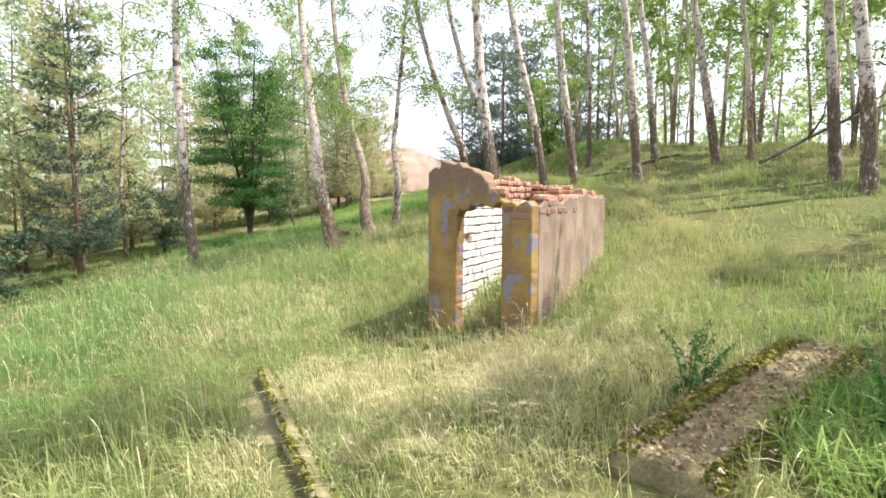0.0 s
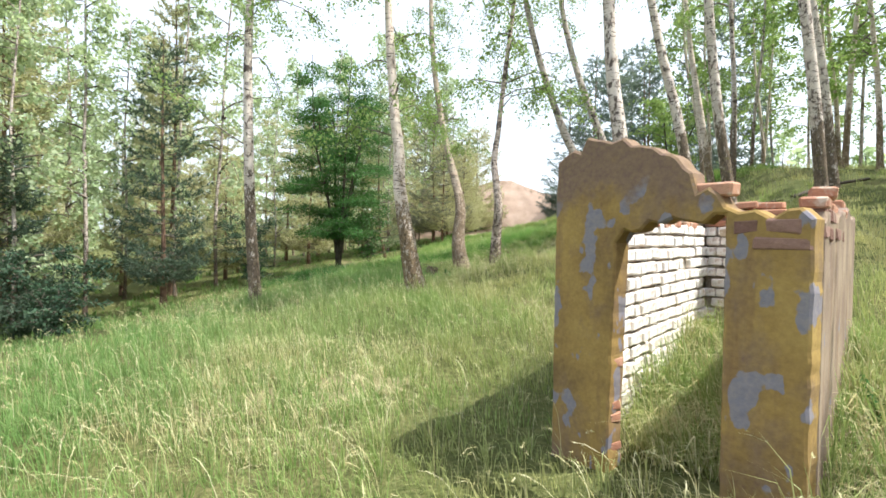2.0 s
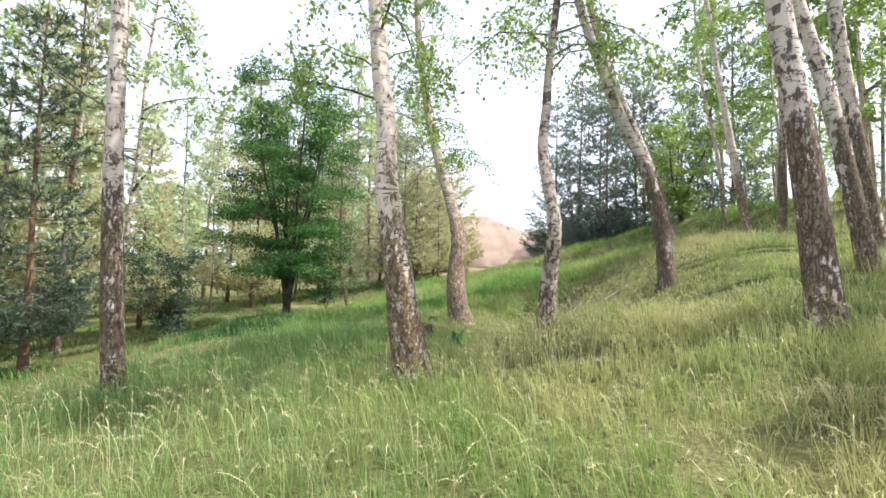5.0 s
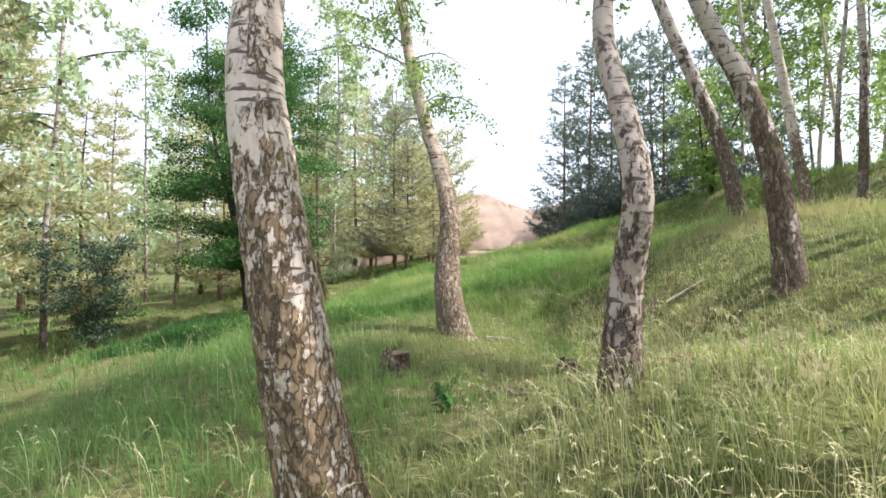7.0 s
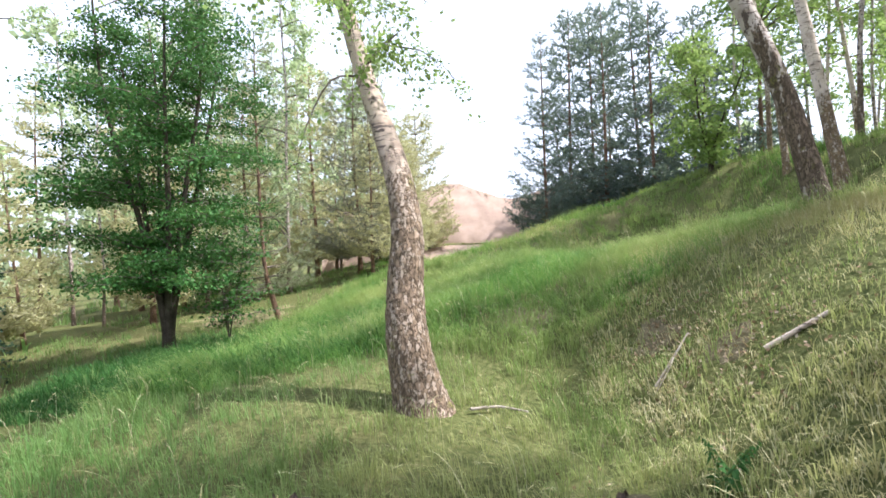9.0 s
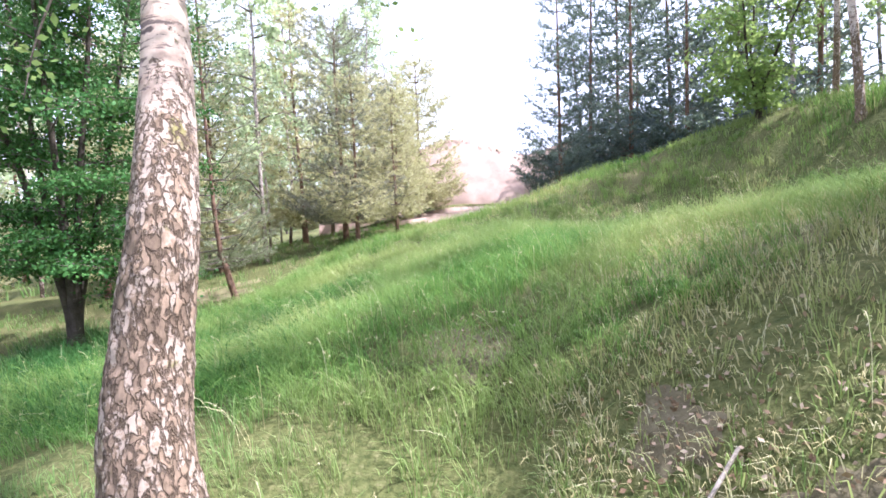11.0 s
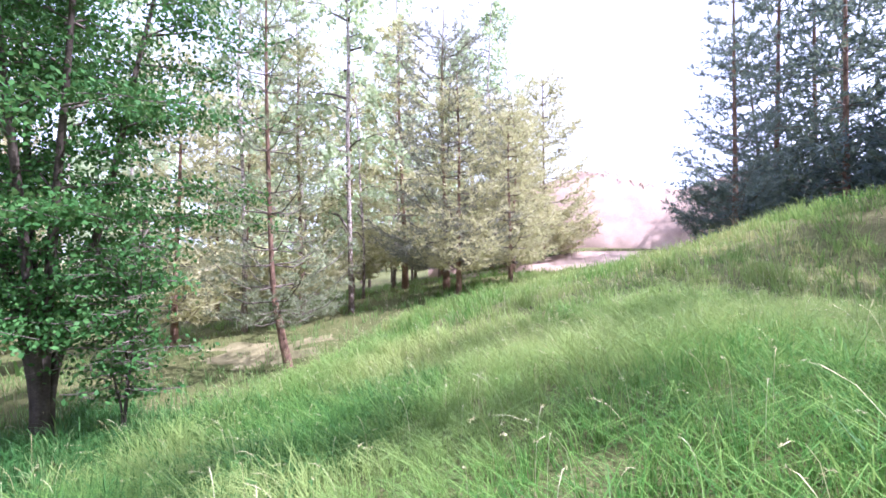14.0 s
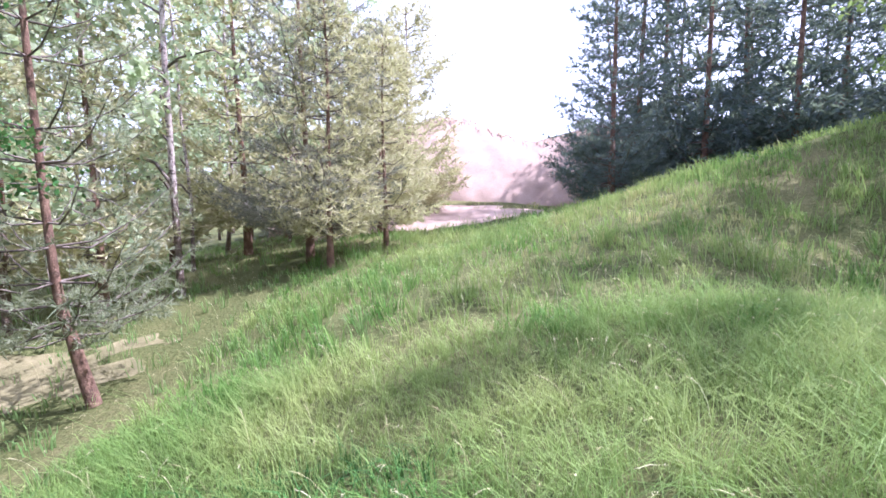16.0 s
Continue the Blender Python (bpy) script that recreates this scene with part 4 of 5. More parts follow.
broadleaf((-8.6, 22.7), 8.9, 6, 2.6, 51, "bushy deep-green broadleaf tree with several dark stems", M_LEAF_DEEP, 66000, 0.036, 0.34)
broadleaf((-7.35, 22.9), 3.0, 3, 1.0, 52, "young thin-stemmed sapling beside the bushy tree", M_LEAF_DEEP, 3600, 0.036, 0.35, "sapling")
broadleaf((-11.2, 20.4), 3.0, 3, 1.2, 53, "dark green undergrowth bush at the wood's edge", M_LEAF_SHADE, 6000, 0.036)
broadleaf((-5.2, 40.3), 1.5, 3, 0.7, 55, "small dark bush at the foot of the sand bank", M_LEAF_DEEP, 1500, 0.05, 0.1, "bush")
pine((-5.0, 39.4), 7.4, 74, 2.3, 1.5, M_NEEDLE_SUNLIT, "pale sun-toned pine standing at the sand bank's foot", tuft=0.22, k=7, dens=1.1, top_round=0.5)
pine((-3.6, 44.4), 3.0, 75, 1.7, 0.2, M_NEEDLE_SUNLIT, "low pale pine on the lip of the sand bank", tuft=0.22, k=6)
pine((-6.4, 43.8), 5.2, 76, 1.6, 0.4, M_NEEDLE_SUNLIT, "pale pine above the sand bank", tuft=0.22, k=6)
broadleaf((6.2, 30.2), 5.2, 3, 2.0, 54, "bright green bush before the dark pines", M_LEAF, 6500, 0.07)

# ---- pines ----
pine((-12.2, 17.0), 8.6, 61, 1.9, 2.5, M_NEEDLE_BLUE, "tall pine with blue-green tufts at the wood's edge", tuft=0.2, dens=0.8, k=9)
pine((-15.6, 14.6), 6.0, 62, 2.0, 0.5, M_NEEDLE_BLUE, "dark pine in the shade of the wood", tuft=0.22)
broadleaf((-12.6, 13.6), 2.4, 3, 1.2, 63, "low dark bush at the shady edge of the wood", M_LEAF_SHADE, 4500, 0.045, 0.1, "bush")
pine((-7.63, 26.5), 8.4, 64, 1.8, 2.5, M_NEEDLE, "thin reddish-stemmed pine with a crooked foot", tuft=0.15, lean=(-0.45, 0.05), r0=0.095, dens=0.5, k=14, slim=0.75)
pine((-6.6, 32.3), 8.2, 65, 2.4, 2.2, M_NEEDLE_GREY, "broad pine at the edge of the clearing", tuft=0.17, dens=0.75, k=14, slim=0.75, top_round=0.5)
pine((-5.9, 31.4), 6.0, 66, 1.4, 2.1, M_NEEDLE_SUNLIT, "young pine beside the broad pine", tuft=0.17, dens=0.8)
pine((-5.0, 33.6), 5.4, 67, 1.4, 1.8, M_NEEDLE_SUNLIT, "young pale pine beside the track", tuft=0.18, dens=0.8)
pine((-5.6, 36.4), 6.4, 68, 1.7, 2.3, M_NEEDLE_SUNLIT, "pale sun-toned pine near the sand bank", tuft=0.2)
pine((-6.9, 38.2), 7.2, 69, 1.9, 2.2, M_NEEDLE_SUNLIT, "pale pine near the sand bank", tuft=0.2)
pine((1.33, 35.7), 9.2, 70, 2.1, 0.5, M_NEEDLE_SHADED, "tall dark spire-shaped pine beside the sand bank", tuft=0.2, dens=0.85, k=14, slim=0.75)
dark = pine((4.2, 36.2), 10.5, 71, 2.1, 0.6, M_NEEDLE_SHADED, "dark pine in a dense shady stand", tuft=0.3, top_round=0.6, k=5, dens=0.65)
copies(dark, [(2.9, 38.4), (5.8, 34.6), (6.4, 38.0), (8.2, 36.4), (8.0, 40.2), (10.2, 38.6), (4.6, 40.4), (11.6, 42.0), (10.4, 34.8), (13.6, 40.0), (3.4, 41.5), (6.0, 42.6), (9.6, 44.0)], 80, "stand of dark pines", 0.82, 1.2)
pale = pine((-10.4, 30.6), 8.2, 72, 1.8, 2.3, M_NEEDLE_SUNLIT, "pine inside the wood with sunlight in its pale needle colour", tuft=0.26, k=5, dens=0.8)
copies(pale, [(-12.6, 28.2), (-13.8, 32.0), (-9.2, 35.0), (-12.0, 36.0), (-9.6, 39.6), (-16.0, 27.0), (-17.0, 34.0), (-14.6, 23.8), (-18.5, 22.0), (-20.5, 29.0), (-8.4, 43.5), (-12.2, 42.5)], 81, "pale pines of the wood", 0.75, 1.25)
tall = pine((-17.6, 16.4), 12.0, 73, 2.0, 5.0, M_NEEDLE_SUNLIT, "tall bare-stemmed pine inside the wood", tuft=0.28, k=5)
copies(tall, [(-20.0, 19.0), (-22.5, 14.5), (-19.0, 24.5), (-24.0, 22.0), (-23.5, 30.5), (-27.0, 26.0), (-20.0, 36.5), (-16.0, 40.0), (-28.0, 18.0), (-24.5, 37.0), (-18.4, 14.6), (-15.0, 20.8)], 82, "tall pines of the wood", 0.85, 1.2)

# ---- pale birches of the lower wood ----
low_a = birch((-11.4, 29.4), [(0.05, 0.0, 2.5), (-0.1, 0.1, 5.0)], 0.075, 11.5, 34, "young birch inside the wood with sun and haze in its leaf colour", near=0, bark=M_BIRCH_GREY, crown_from=0.12, amount=1.0, thick=10, leaf=M_LEAF_HAZED, leaf_size=0.08, reach=2.3)
low_b = birch((-14.2, 20.0), [(-0.1, 0.1, 2.5), (0.1, 0.1, 5.0)], 0.07, 14.5, 35, "thin grey birch inside the wood", near=0, bark=M_BIRCH_GREY, crown_from=0.12, amount=1.0, thick=10, leaf=M_LEAF_HAZED, leaf_size=0.08, reach=2.4)
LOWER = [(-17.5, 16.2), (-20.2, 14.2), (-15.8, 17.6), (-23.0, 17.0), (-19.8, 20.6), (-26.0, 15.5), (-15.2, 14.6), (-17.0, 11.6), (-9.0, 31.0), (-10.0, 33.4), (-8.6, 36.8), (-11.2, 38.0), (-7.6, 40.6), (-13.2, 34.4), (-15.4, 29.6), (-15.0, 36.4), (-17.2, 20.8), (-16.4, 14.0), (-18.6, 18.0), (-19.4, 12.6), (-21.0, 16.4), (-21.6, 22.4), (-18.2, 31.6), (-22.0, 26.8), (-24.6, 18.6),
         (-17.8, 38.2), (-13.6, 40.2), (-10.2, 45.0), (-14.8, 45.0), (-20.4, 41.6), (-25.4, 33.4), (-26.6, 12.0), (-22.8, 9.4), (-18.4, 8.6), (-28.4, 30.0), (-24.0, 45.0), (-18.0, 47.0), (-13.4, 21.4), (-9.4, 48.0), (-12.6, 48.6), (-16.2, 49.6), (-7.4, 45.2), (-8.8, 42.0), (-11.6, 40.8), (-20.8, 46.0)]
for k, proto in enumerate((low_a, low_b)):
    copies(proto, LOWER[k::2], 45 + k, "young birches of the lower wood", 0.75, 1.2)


def far_woods():
    """Distant woods as uneven heaps of foliage on thin stems."""
    r = np.random.default_rng(90)
    cs, T = [], Tubes()
    for k in range(230):
        a = r.uniform(1.78, 5.6) if k < 175 else r.uniform(-0.4, 1.2)
        d = r.uniform(52, 92)
        x, y = -2 + d * math.cos(a), 16 + d * math.sin(a)
        h, w = r.uniform(9, 15), r.uniform(1.6, 3.0)
        g = hz(x, y)
        T.add([Vector((x, y, g - 0.2)), Vector((x + r.normal(0, 0.3), y, g + h * 0.5)), Vector((x + r.normal(0, 0.4), y, g + h * 0.95))], 0.14, 0.03, 5)
        n = 260
        t = r.random(n) ** 0.8
        ang = r.uniform(0, 6.28, n)
        rad = w * np.sin(np.clip(t, 0.02, 0.98) * 3.05) ** 0.6 * np.sqrt(r.random(n))
        cs.append(np.stack([x + rad * np.cos(ang), y + rad * np.sin(ang), g + h * (0.02 + 0.98 * t)], 1))
    e = thing("far_woods", Matrix(), "distant mixed woods round the meadow with sun and haze in their colour", "woods", kind="stuff")
    part("stems", T.mesh("stems", M_TWIG), e)
    part("foliage", leaf_mesh("foliage", np.concatenate(cs), 0.42, M_LEAF_HAZED, r, 0.1), e)


far_woods()

# ---- undergrowth, dead wood and small plants ----


def stump(place, r, h, seed, label):
    x, y = place
    e = thing("tree_stump", Matrix.Translation((x, y, hz(x, y))), label, "tree stump")
    line = spline([Vector((0, 0, -0.1)), Vector((0.01, 0, h * 0.5)), Vector((0.02, 0.01, h))], 26)
    me = trunk_mesh("bark", line, r, r * 0.92, 48, M_BIRCH_GREY, 3.0, 0.035, seed, 0.45)
    for v in me.vertices:
        a = math.atan2(v.co.y, v.co.x)
        tear = noise.noise((2.2 * math.cos(a) + seed, 2.2 * math.sin(a), 0.3)) + 0.6 * noise.noise((7 * math.cos(a), 7 * math.sin(a), seed))
        v.co.z += h * 0.5 * tear * max(0.0, v.co.z / h) ** 2
    part("bark", me, e)
    bm = bmesh.new()
    bmesh.ops.create_circle(bm, cap_ends=True, segments=26, radius=r * 0.94)
    g = bmesh.ops.extrude_face_region(bm, geom=list(bm.faces))
    bmesh.ops.translate(bm, vec=(0, 0, 0.02), verts=[v for v in g["geom"] if isinstance(v, bmesh.types.BMVert)])
    for v in bm.verts:
        v.co += Vector((0.02, 0.01, h - 0.02 + 0.03 * noise.noise(v.co * 9 + Vector((seed, 0, 0)))))
    me = bpy.data.meshes.new("cut_face")
    bm.to_mesh(me)
    bm.free()
    me.materials.append(M_LITTER)
    part("cut_face", me, e, "rotten brown cut face")


stump((-2.85, 14.55), 0.13, 0.22, 2, "low rotten birch stump in the grass")
stump((-1.15, 14.75), 0.09, 0.16, 5, "small broken stump in the grass")


def stick(pts, r0, r1, label, name="fallen_branch", material=None, twigs=()):
    e = thing(name, Matrix(), label, "branch")
    W = [Vector((x, y, hz(x, y) + z)) for x, y, z in pts]
    T = Tubes()
    T.add(spline(W, 16), r0, r1, 9)
    part("wood", T.mesh("wood", material or M_DEADWOOD), e)
    for tw in twigs:
        K = Tubes()
        K.add(spline([Vector((x, y, hz(x, y) + z)) for x, y, z in tw], 8), r1 * 1.2, r1 * 0.3, 6)
        part("twig", K.mesh("twig", material or M_DEADWOOD), e)


stick([(-0.42, 16.6, 0.05), (-0.22, 16.72, 0.07), (-0.04, 16.84, 0.07)], 0.012, 0.008, "bleached forked branch lying on the slope", twigs=[[(-0.22, 16.72, 0.07), (-0.3, 16.6, 0.1), (-0.46, 16.5, 0.06)]])
stick([(0.19, 16.04, 0.03), (0.36, 15.96, 0.03), (0.55, 15.88, 0.03)], 0.02, 0.016, "white birch log lying on bare soil", "birch_log", M_BIRCH)
stick([(-2.0, 16.45, 0.05), (-1.75, 16.6, 0.06), (-1.5, 16.65, 0.05)], 0.014, 0.008, "thin dead branch in the grass")
stick([(9.6, 15.6, 0.15), (11.4, 16.2, 0.6), (13.4, 16.8, 1.15), (15.5, 17.4, 1.7)], 0.06, 0.035, "fallen dark trunk propped against the birches", "fallen_tree", M_GREYBARK, twigs=[[(11.4, 16.2, 0.6), (11.6, 15.9, 1.2), (11.4, 15.5, 1.7)], [(13.0, 16.7, 1.05), (13.6, 16.2, 1.7), (13.9, 16.0, 2.2)]])
stick([(6.2, 17.6, 0.08), (7.4, 18.3, 0.12), (8.4, 18.4, 0.1)], 0.055, 0.04, "old grey log lying on the hill", "fallen_log", M_GREYBARK)
stick([(3.9, 17.2, 0.06), (4.9, 17.6, 0.1), (5.9, 17.4, 0.07)], 0.05, 0.03, "dark fallen limb in the hillside grass", "fallen_limb", M_GREYBARK)


def scrap():
    """A crumpled scrap of sheet lying in the hut."""
    m, nt, p = begin("blue_plastic")
    p.inputs["Base Color"].default_value, p.inputs["Roughness"].default_value = (0.16, 0.42, 0.62, 1), 0.4
    r, n = random.Random(4), 7
    x0, y0 = SCRAP
    vs = [(x0 + (i / n - 0.5) * 0.16, y0 + (j / n - 0.5) * 0.14, hz(x0, y0) + 0.03 + r.uniform(0, 0.07)) for j in range(n + 1) for i in range(n + 1)]
    fs = [(j * (n + 1) + i, j * (n + 1) + i + 1, (j + 1) * (n + 1) + i + 1, (j + 1) * (n + 1) + i) for j in range(n) for i in range(n)]
    ob = new("plastic_scrap", mesh_of("plastic_scrap", vs, fs, m))
    mod = ob.modifiers.new("thickness", "SOLIDIFY")
    mod.thickness = 0.003
    tagged(ob, "crumpled pale blue plastic scrap lying in grass", "litter")


SCRAP = (2.0, 8.3)
scrap()


def weed(place, tall, seed, label):
    """A leafy upright weed with toothed leaves along its stem."""
    rng = np.random.default_rng(seed)
    x, y = place
    e = thing("weed", Matrix.Translation((x, y, hz(x, y))), label, "plant")
    T, vs, qs = Tubes(), [], []
    for k in range(3):
        d = Vector((rng.normal(0, 0.07), rng.normal(0, 0.07), 0))
        L = spline([Vector((0, 0, -0.03)), d * 0.5 + Vector((0, 0, tall * 0.5)), d * 1.3 + Vector((0, 0, tall * rng.uniform(0.8, 1.0)))], 16)
        T.add(L, 0.006, 0.003, 6)
        for i in range(2, 16):
            for _ in range(2):
                a = rng.uniform(0, 6.28)
                h = Vector((math.cos(a), math.sin(a), rng.uniform(-0.2, 0.5)))
                w = h.cross(Vector((0, 0, 1))).normalized()
                ln = 0.095 * (1.15 - i / 18)
                n = len(vs)
                p = L[i]
                vs += [p, p + h * ln * 0.45 + w * ln * 0.2, p + h * ln * 0.45 - w * ln * 0.2 + Vector((0, 0, 0.01)), p + h * ln + Vector((0, 0, -0.03))]
                qs.append((n, n + 1, n + 3, n + 2))
    part("stem", T.mesh("stem", M_LUSH), e)
    part("leaves", fast_mesh("leaves", np.array([tuple(v) for v in vs]), np.array(qs), np.zeros((0, 3), int), M_LEAF_DEEP), e)


for k, (p, t) in enumerate([((1.58, 3.2), 0.62), ((1.72, 3.3), 0.4), ((-0.6, 15.0), 0.3), ((-2.2, 13.2), 0.25), ((1.7, 6.0), 0.3), ((2.3, 2.5), 0.55), ((2.8, 2.9), 0.5), ((2.0, 2.1), 0.45), ((3.2, 3.4), 0.5)]):
    weed(p, t, 200 + k, "dark green thistle-like weed with toothed leaves")


def scattered(n, cx, cy, sx, sy, seed):
    r = np.random.default_rng(seed)
    x, y = r.normal(cx, sx, n), r.normal(cy, sy, n)
    return np.stack([x, y, height(x, y) + r.uniform(0.012, 0.05, n)], 1)


def on_slab(n):
    """Leaves and grit lying on the old foundation strip."""
    r = np.random.default_rng(8)
    t, u = r.random(n), r.uniform(-0.26, 0.26, n)
    x, y = 1.03 + 1.82 * t - 0.62 * u, 2.34 + 1.44 * t + 0.785 * u
    cx, cy = 1.03 + 1.82 * t, 2.34 + 1.44 * t
    return np.stack([x, y, height(cx, cy) + 0.125 + r.uniform(0.0, 0.02, n)], 1)


r_ = np.random.default_rng(7)
tagged(new("leaf_litter", leaf_mesh("leaf_litter", np.concatenate([scattered(700, 0.1, 16.4, 0.4, 0.5, 1), scattered(250, -0.2, 17.2, 0.2, 0.3, 11), scattered(900, 0.9, 8.9, 0.9, 0.7, 2), scattered(900, -1.3, 13.6, 0.7, 0.8, 3), on_slab(1700), scattered(300, -5.1, 22.0, 0.3, 0.2, 5), scattered(500, -1.5, 13.85, 0.25, 0.22, 6), scattered(700, -0.15, 13.4, 0.6, 0.5, 7), scattered(300, -1.35, 18.6, 0.3, 0.3, 9)]), 0.017, M_DRYLEAF, r_, 0.0)),
       "brown and grey dead leaves strewn on the ground", "leaf litter", kind="stuff")

# ---- grass ----
BARE = [(-0.7, 3.9, 0.9, 1.2, 0.4), (0.75, 4.45, 0.9, 0.6, 0.35), (1.9, 5.8, 0.8, 0.7, 0.3), (-1.95, 7.1, 0.6, 0.5, 0.2), (-2.9, 6.55, 0.7, 0.45, 0.2), (0.1, 16.4, 0.4, 0.5, 0.3), (-0.2, 17.2, 0.3, 0.4, 0.5), (0.9, 8.9, 1.3, 1.0, 0.4), (-5.1, 22.0, 0.55, 0.35, 0.95), (-1.5, 13.85, 0.4, 0.35, 0.8), (-0.15, 13.4, 0.9, 0.8, 0.6), (-1.35, 18.6, 0.45, 0.5, 0.45), (0.7, 18.9, 0.8, 1.0, 0.5), (-9.6, 28.0, 2.4, 1.6, 0.55), (-3.6, 38.2, 4.6, 2.6, 1.3)]


def clear_of(x, y):
    """Where grass may stand: thin on bare spots, none inside walls, slabs and the bank."""
    keep = np.ones(len(x))
    for cx, cy, a, b, k in BARE:
        keep -= k * np.exp(-(((x - cx) / a) ** 2 + ((y - cy) / b) ** 2) * 1.2)
    px, py = x - HUT.x, y - HUT.y
    det = FRONT.x * SIDE.y - FRONT.y * SIDE.x
    s, d = (px * SIDE.y - py * SIDE.x) / det, (FRONT.x * py - FRONT.y * px) / det
    inside = (s > -0.02) & (s < 1.42) & (d > -0.03) & (d < 3.15)
    room = (s > 0.2) & (s < 1.16) & (d > 0.22) & (d < 2.9)
    keep[inside & ~room] = 0
    for (ax, ay), (bx, by), w in (((1.03, 2.34), (2.9, 3.82), 0.24), ((-0.6, 2.2), (-1.8, 4.7), 0.11)):
        ux, uy = bx - ax, by - ay
        t = np.clip(((x - ax) * ux + (y - ay) * uy) / (ux * ux + uy * uy), 0, 1)
        keep[np.hypot(x - ax - t * ux, y - ay - t * uy) < w] = 0
    for tx, ty, r in ((-2.45, 11.69, 0.24), (-2.39, 16.52, 0.27), (-1.15, 12.52, 0.15), (1.2, 11.5, 0.2)):
        keep[np.hypot(x - tx, y - ty) < r] = 0
    keep[y > 41.2 + 0.02 * x] = 0
    return keep


def grass(name, n, box, tall, width, material, seed, label, hole=None, lumps=0.55, lean=0.5, curl=False, comb=0.0):
    """Bent blades in tufts, each with its own height, lean and turn."""
    r = np.random.default_rng(seed)
    x0, y0, x1, y1 = box
    per = 14
    k = n // per
    tx, ty = r.uniform(x0, x1, k), r.uniform(y0, y1, k)
    ang = r.uniform(0, 6.283, k * per)
    off = np.abs(r.normal(0, 0.07, k * per)) * (width / 0.004) ** 0.5
    x, y = np.repeat(tx, per) + off * np.cos(ang), np.repeat(ty, per) + off * np.sin(ang)
    tuft = np.repeat(r.uniform(0.55, 1.3, k) * np.where(r.random(k) < 0.12, 1.35, 1.0), per)
    wave = 0.5 + 0.5 * np.sin(x * 1.1 + 1.3 * np.sin(y * 0.7)) * np.sin(y * 0.9 + 1.7 * np.sin(x * 0.5))
    ok = r.random(len(x)) < clear_of(x, y) * (1 - lumps * 0.6 * wave)
    if hole:
        ok &= ~((x > hole[0]) & (x < hole[2]) & (y > hole[1]) & (y < hole[3]))
    flow = np.repeat(r.uniform(0, 6.283, k), per)
    x, y, wave, tuft, ang, flow = x[ok], y[ok], wave[ok], tuft[ok], ang[ok], flow[ok]
    m = len(x)
    z = height(x, y) - 0.01
    short = 1 - 0.6 * np.exp(-((x - 0.9) / 1.5) ** 2 - ((y - 15.8) / 4.0) ** 2)
    h = tall * short * tuft * r.uniform(0.5, 1.15, m) * (0.6 + 0.6 * (1 - wave)) * (1 - 0.3 * np.exp(-((y - 16) / 3.5) ** 2 - ((x + 2) / 4) ** 2))
    a = np.where(r.random(m) < comb, flow + 0.35 * ang / 6.283, ang) + r.normal(0, 0.4, m)
    drift = np.stack([-0.35 * np.ones(m), -0.1 * np.ones(m)], 1)
    le = h[:, None] * (lean * np.stack([np.cos(a), np.sin(a)], 1) * r.uniform(0.3, 1.5, (m, 1)) + lean * drift)
    b = a + r.normal(0, 0.8, m) + 1.57
    wv = np.stack([np.cos(b), np.sin(b), np.zeros(m)], 1) * (width * r.uniform(0.6, 1.3, m))[:, None]
    P0 = np.stack([x, y, z], 1)
    P1 = P0 + np.concatenate([le * 0.3, (h * 0.62)[:, None]], 1)
    sag = np.clip(np.linalg.norm(le, axis=1) / h, 0, 1.2)
    P2 = P0 + np.concatenate([le, (h * (1.0 - 0.35 * sag))[:, None]], 1)
    if curl:
        PA = P0 + np.concatenate([le * 0.16, (h * 0.45)[:, None]], 1)
        PB = P0 + np.concatenate([le * 0.52, (h * (0.82 - 0.1 * sag))[:, None]], 1)
        V = np.stack([P0 - wv, P0 + wv, PA + wv * 0.9, PA - wv * 0.9, PB + wv * 0.6, PB - wv * 0.6, P2 - np.array((0, 0, 1)) * (h * 0.12 * sag)[:, None]], 1).reshape(-1, 3)
        i = np.arange(m) * 7
        Q = np.concatenate([np.stack([i, i + 1, i + 2, i + 3], 1), np.stack([i + 3, i + 2, i + 4, i + 5], 1)])
        Tr = np.stack([i + 5, i + 4, i + 6], 1)
    else:
        V = np.stack([P0 - wv, P0 + wv, P1 + wv * 0.75, P1 - wv * 0.75, P2], 1).reshape(-1, 3)
        i = np.arange(m) * 5
        Q = np.stack([i, i + 1, i + 2, i + 3], 1)
        Tr = np.stack([i + 3, i + 2, i + 4], 1)
    tagged(new(name, fast_mesh(name, V, Q, Tr, material)), label, "grass", kind="stuff")


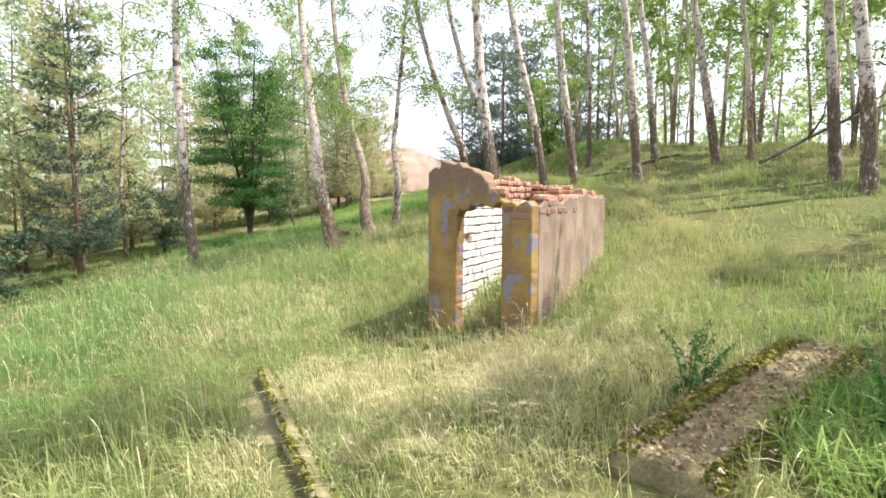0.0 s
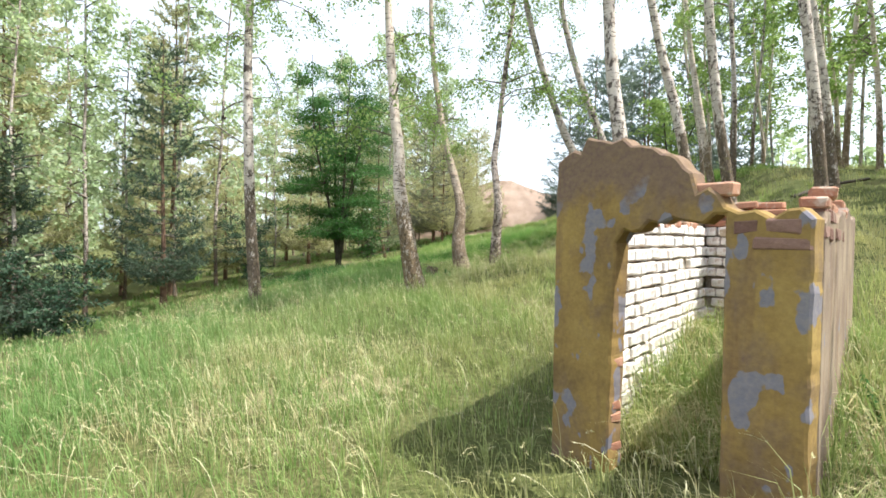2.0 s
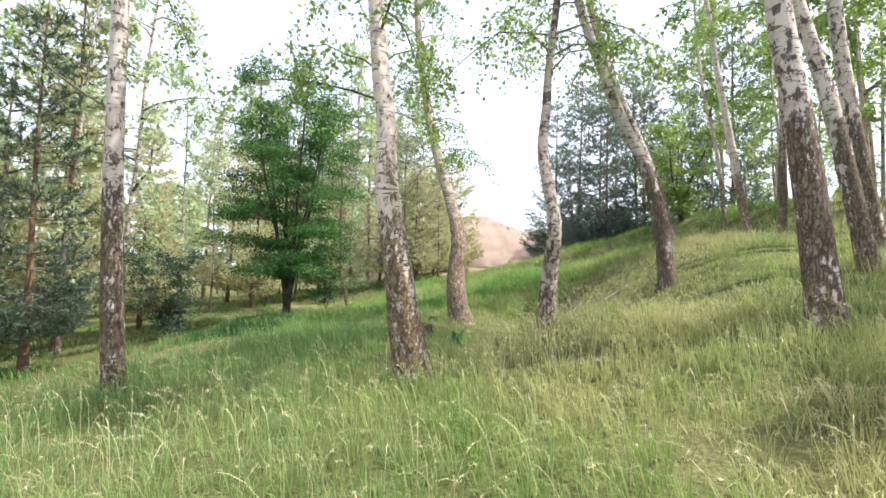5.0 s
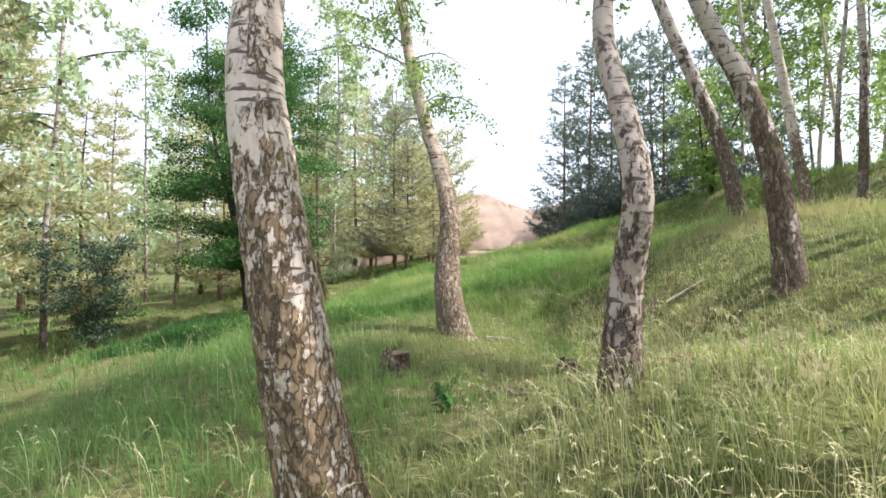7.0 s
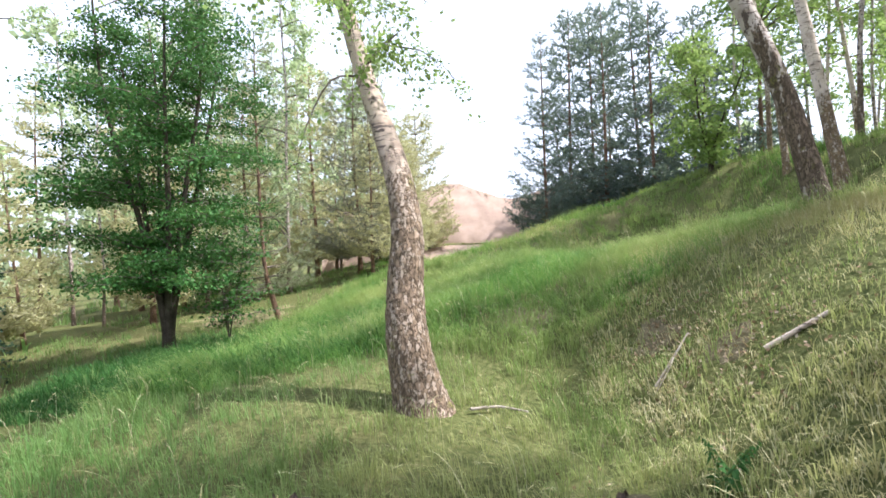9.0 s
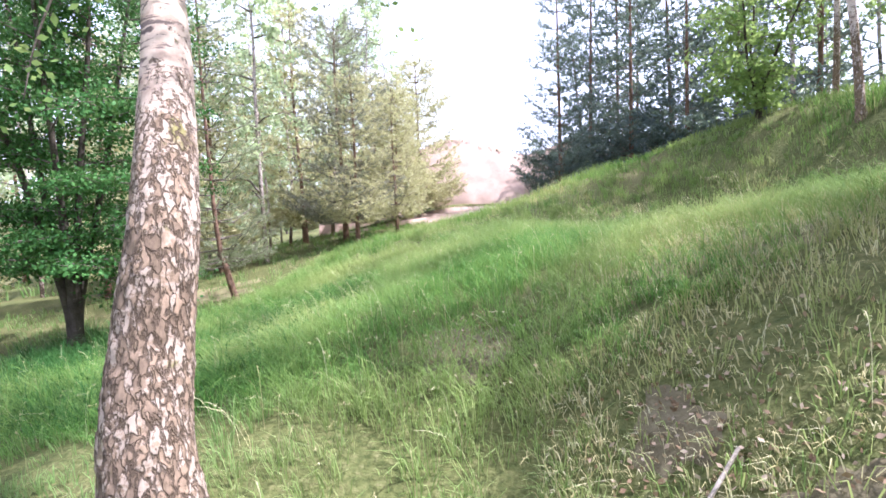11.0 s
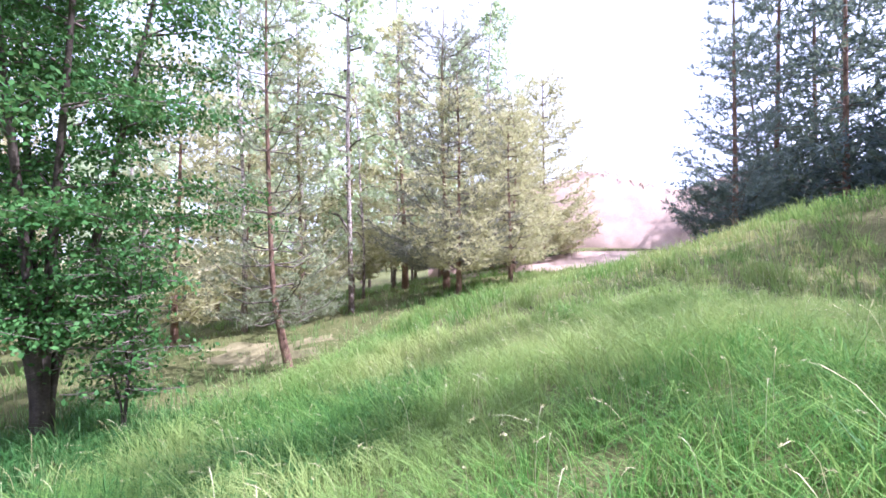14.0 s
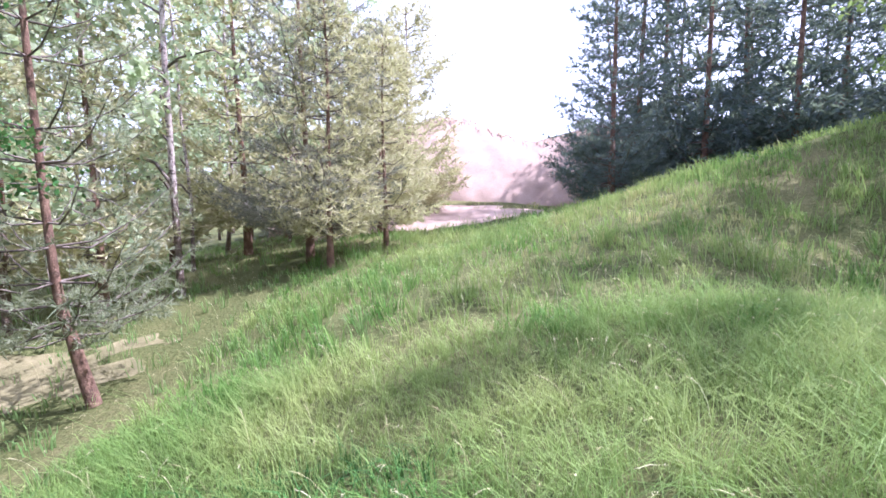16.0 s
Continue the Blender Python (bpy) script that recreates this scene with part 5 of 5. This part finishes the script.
def seed_stalks(name, n, box, seed, label, tall=0.5):
    """Thin nodding stalks with feathery heads."""
    r = np.random.default_rng(seed)
    x, y = r.uniform(box[0], box[2], n), r.uniform(box[1], box[3], n)
    ok = r.random(n) < clear_of(x, y) * 0.95
    x, y = x[ok], y[ok]
    m = len(x)
    z = height(x, y)
    h = tall * r.uniform(0.55, 1.25, m)
    a = r.uniform(0, 6.283, m)
    bend = h * r.uniform(0.15, 0.6, m)
    w = np.stack([-np.sin(a), np.cos(a), np.zeros(m)], 1)

    def at(f):
        return np.stack([x + (np.cos(a) - 0.4) * bend * f ** 2.2, y + np.sin(a) * bend * f ** 2.2, z + h * (f - 0.3 * f ** 4)], 1)
    steps = (0, 0.3, 0.55, 0.75, 0.9, 1.0)
    half = (0.0014, 0.0012, 0.001, 0.001, 0.0024, 0.0008)
    V = np.stack([at(f) + s * w * k for f, k in zip(steps, half) for s in (-1, 1)], 1).reshape(-1, 3)
    i = np.arange(m) * 12
    Q = np.concatenate([np.stack([i + 2 * k, i + 2 * k + 1, i + 2 * k + 3, i + 2 * k + 2], 1) for k in range(5)])
    spk = 6
    f = r.uniform(0.78, 1.02, (m, spk))
    C = np.stack([at(f[:, k]) for k in range(spk)], 1).reshape(-1, 3) + r.normal(0, 0.005, (m * spk, 3))
    u = np.repeat(np.stack([np.cos(a) * 0.8, np.sin(a) * 0.8, -0.3 + 0 * a], 1), spk, 0) + r.normal(0, 0.45, C.shape)
    u /= np.linalg.norm(u, axis=1)[:, None]
    s = np.cross(u, r.normal(size=C.shape))
    s /= np.linalg.norm(s, axis=1)[:, None]
    S = np.stack([C - u * 0.009, C - s * 0.0022, C + u * 0.009, C + s * 0.0022], 1).reshape(-1, 3)
    Q = np.concatenate([Q, m * 12 + np.arange(m * spk * 4).reshape(-1, 4)])
    tagged(new(name, fast_mesh(name, np.concatenate([V, S]), Q, np.zeros((0, 3), int), M_SEED)), label, "grass", kind="stuff")


for k, (n, box) in enumerate([(12000, (-1.4, 2.4, 0.9, 5.0)), (11000, (0.1, 3.4, 2.5, 6.6)), (9000, (-0.7, 12.0, 1.6, 15.6)), (10000, (-0.8, 15.8, 2.2, 19.2)), (5000, (0.0, 19.2, 2.4, 23.0)), (5000, (-3.8, 5.6, -1.2, 8.4)), (5000, (-0.4, 7.6, 2.2, 10.4))]):
    grass("dry_grass", n, box, 0.2, 0.003, M_SEED, 120 + k, "flattened straw-coloured dead grass among the green", lumps=1.5, lean=1.0)
NEAR = (-6.6, 0.4, 4.0, 26)
grass("hut_grass", 5000, (0.3, 5.4, 2.4, 8.0), 0.5, 0.004, M_GRASS, 108, "tall straw-coloured grass growing inside the hut", lean=0.7)
grass("meadow_grass", 138000, (-6.5, 0.5, 4.5, 18), 0.28, 0.0036, M_GRASS, 101, "long bent meadow grass, green and straw-coloured", lean=0.65)
grass("hill_grass", 15000, (0.2, 17.6, 4.5, 26), 0.3, 0.0042, M_GRASS, 111, "straw-tinted grass on the slope above the line walked", lean=0.9)
grass("lush_grass", 96000, (-6.5, 17.8, 2.8, 25.5), 0.37, 0.0027, M_LUSH, 102, "long lush green grass lying in waves", lumps=0.35, lean=1.15, curl=True, comb=0.75)
grass("hillside_grass", 90000, (-15, -3, 15, 41), 0.26, 0.008, M_GRASS, 103, "tall meadow grass over the hillside", hole=NEAR)
grass("far_grass", 50000, (-45, -25, 45, 70), 0.45, 0.03, M_GRASS, 104, "rough grass farther off", hole=(-15, -3, 15, 41))
grass("shady_grass", 15000, (1.75, 0.8, 4.8, 3.1), 0.34, 0.0055, M_LUSH, 107, "tall dark green grass in the hollow beside the foundation", lean=0.8)
grass("slope_grass", 44000, (-6.5, 24.6, 9, 38), 0.32, 0.007, M_LUSH, 109, "long green grass on the upper slope", lean=0.8)
# deep green blades added to darken the ground like shade under the tree
grass("shade_herbs", 24000, (-9.5, 18.2, -3.2, 23.8), 0.32, 0.006, M_LEAF_DEEP, 131, "dark green herbs and grass, also standing in for tree shade, below the line walked", lean=0.9)
grass("hut_straw", 2600, (0.3, 5.4, 2.2, 8.0), 0.42, 0.004, M_SEED, 132, "dead straw on the floor of the hut", lean=0.8)
seed_stalks("grass_stalks", 340, (-1.9, 11.2, -0.5, 12.3), 110, "cluster of pale feathery seed heads at the crooked birch", 0.42)
seed_stalks("grass_stalks", 3000, (-7, 0, 5, 27), 105, "thin straw-coloured seed stalks nodding over the grass")
seed_stalks("grass_stalks", 2200, (-6.5, 2.5, 2.5, 12), 112, "pale nodding seed stalks in the open meadow", 0.55)
seed_stalks("grass_stalks", 1700, (-12, 4, 16, 36), 106, "pale seed stalks over the hillside grass", 0.6)

# ---- bricks of the hut ----
lay_bricks(hut, LEFT - FRONT * 0.135, SIDE, 0.0, 2.8, 0.5, 2.05, WHITE_BRICKS, 301, 0.01, 0.007)
lay_bricks(hut, LEFT - FRONT * 0.135, SIDE, 0.0, 2.8, 2.02, 2.5, FACE_BRICKS, 308, 0.03, 0.012, top=lambda s: 2.4 - 0.03 * s + 0.04 * math.sin(7 * s))
lay_bricks(hut, BACK - SIDE * 0.03, FRONT * -1, 0.0, 1.0, 0.5, 2.05, WHITE_BRICKS, 302, 0.02, 0.007, hole=lambda s, z: 0.3 < s < 1.05 and z < 2.0)
lay_bricks(hut, BACK - SIDE * 0.03, FRONT * -1, 0.0, 1.05, 2.06, 2.5, FACE_BRICKS, 309, 0.03, 0.012, top=lambda s: 2.34 - 0.16 * s)
lay_bricks(hut, HUT + INWARD * 0.07, FRONT, 0.02, 0.6, 2.05, 2.3, RED_BRICKS, 303, 0.25, 0.02, top=lambda s: 2.08 + 0.34 * max(0, s - 0.22))
lay_bricks(hut, LEFT - FRONT * 0.06, SIDE, 0.0, 2.8, 2.36, 2.55, RED_BRICKS, 304, 0.35, 0.025, top=lambda s: 2.46 - 0.03 * s)
lay_bricks(hut, BACK + SIDE * 0.07, FRONT * -1, 0.0, 1.08, 2.14, 2.5, RED_BRICKS, 305, 0.25, 0.025, top=lambda s: 2.36 - 0.18 * s)
lay_bricks(hut, HUT + INWARD * 0.15 + FRONT * 0.075, SIDE, 0.1, 2.6, 2.07, 2.3, RED_BRICKS, 306, 0.35, 0.022, top=lambda s: 2.1 + 0.09 * math.sin(s * 1.2))
# broken brick ends where the plaster has gone from the door reveal
lay_bricks(hut, HUT + FRONT * 1.012 + INWARD * 0.03, INWARD, 0.0, 0.12, 0.5, 1.92, FACE_BRICKS[1:2] + FACE_BRICKS[3:4], 307, 0.04, 0.012)
# courses laid bare along the top of the door pier, where the plaster has fallen
lay_bricks(hut, HUT + INWARD * 0.029, FRONT, 0.01, 0.35, 1.87, 2.2, DARK_BRICKS, 310, 0.06, 0.005, top=lambda s: 2.0 + 0.03 * math.sin(11 * s))
lay_bricks(hut, HUT + INWARD * 0.15 + FRONT * 0.031, SIDE, 0.0, 1.6, 1.93, 2.2, DARK_BRICKS, 311, 0.1, 0.006, top=lambda s: 2.04 - 0.05 * s + 0.03 * math.sin(5 * s))
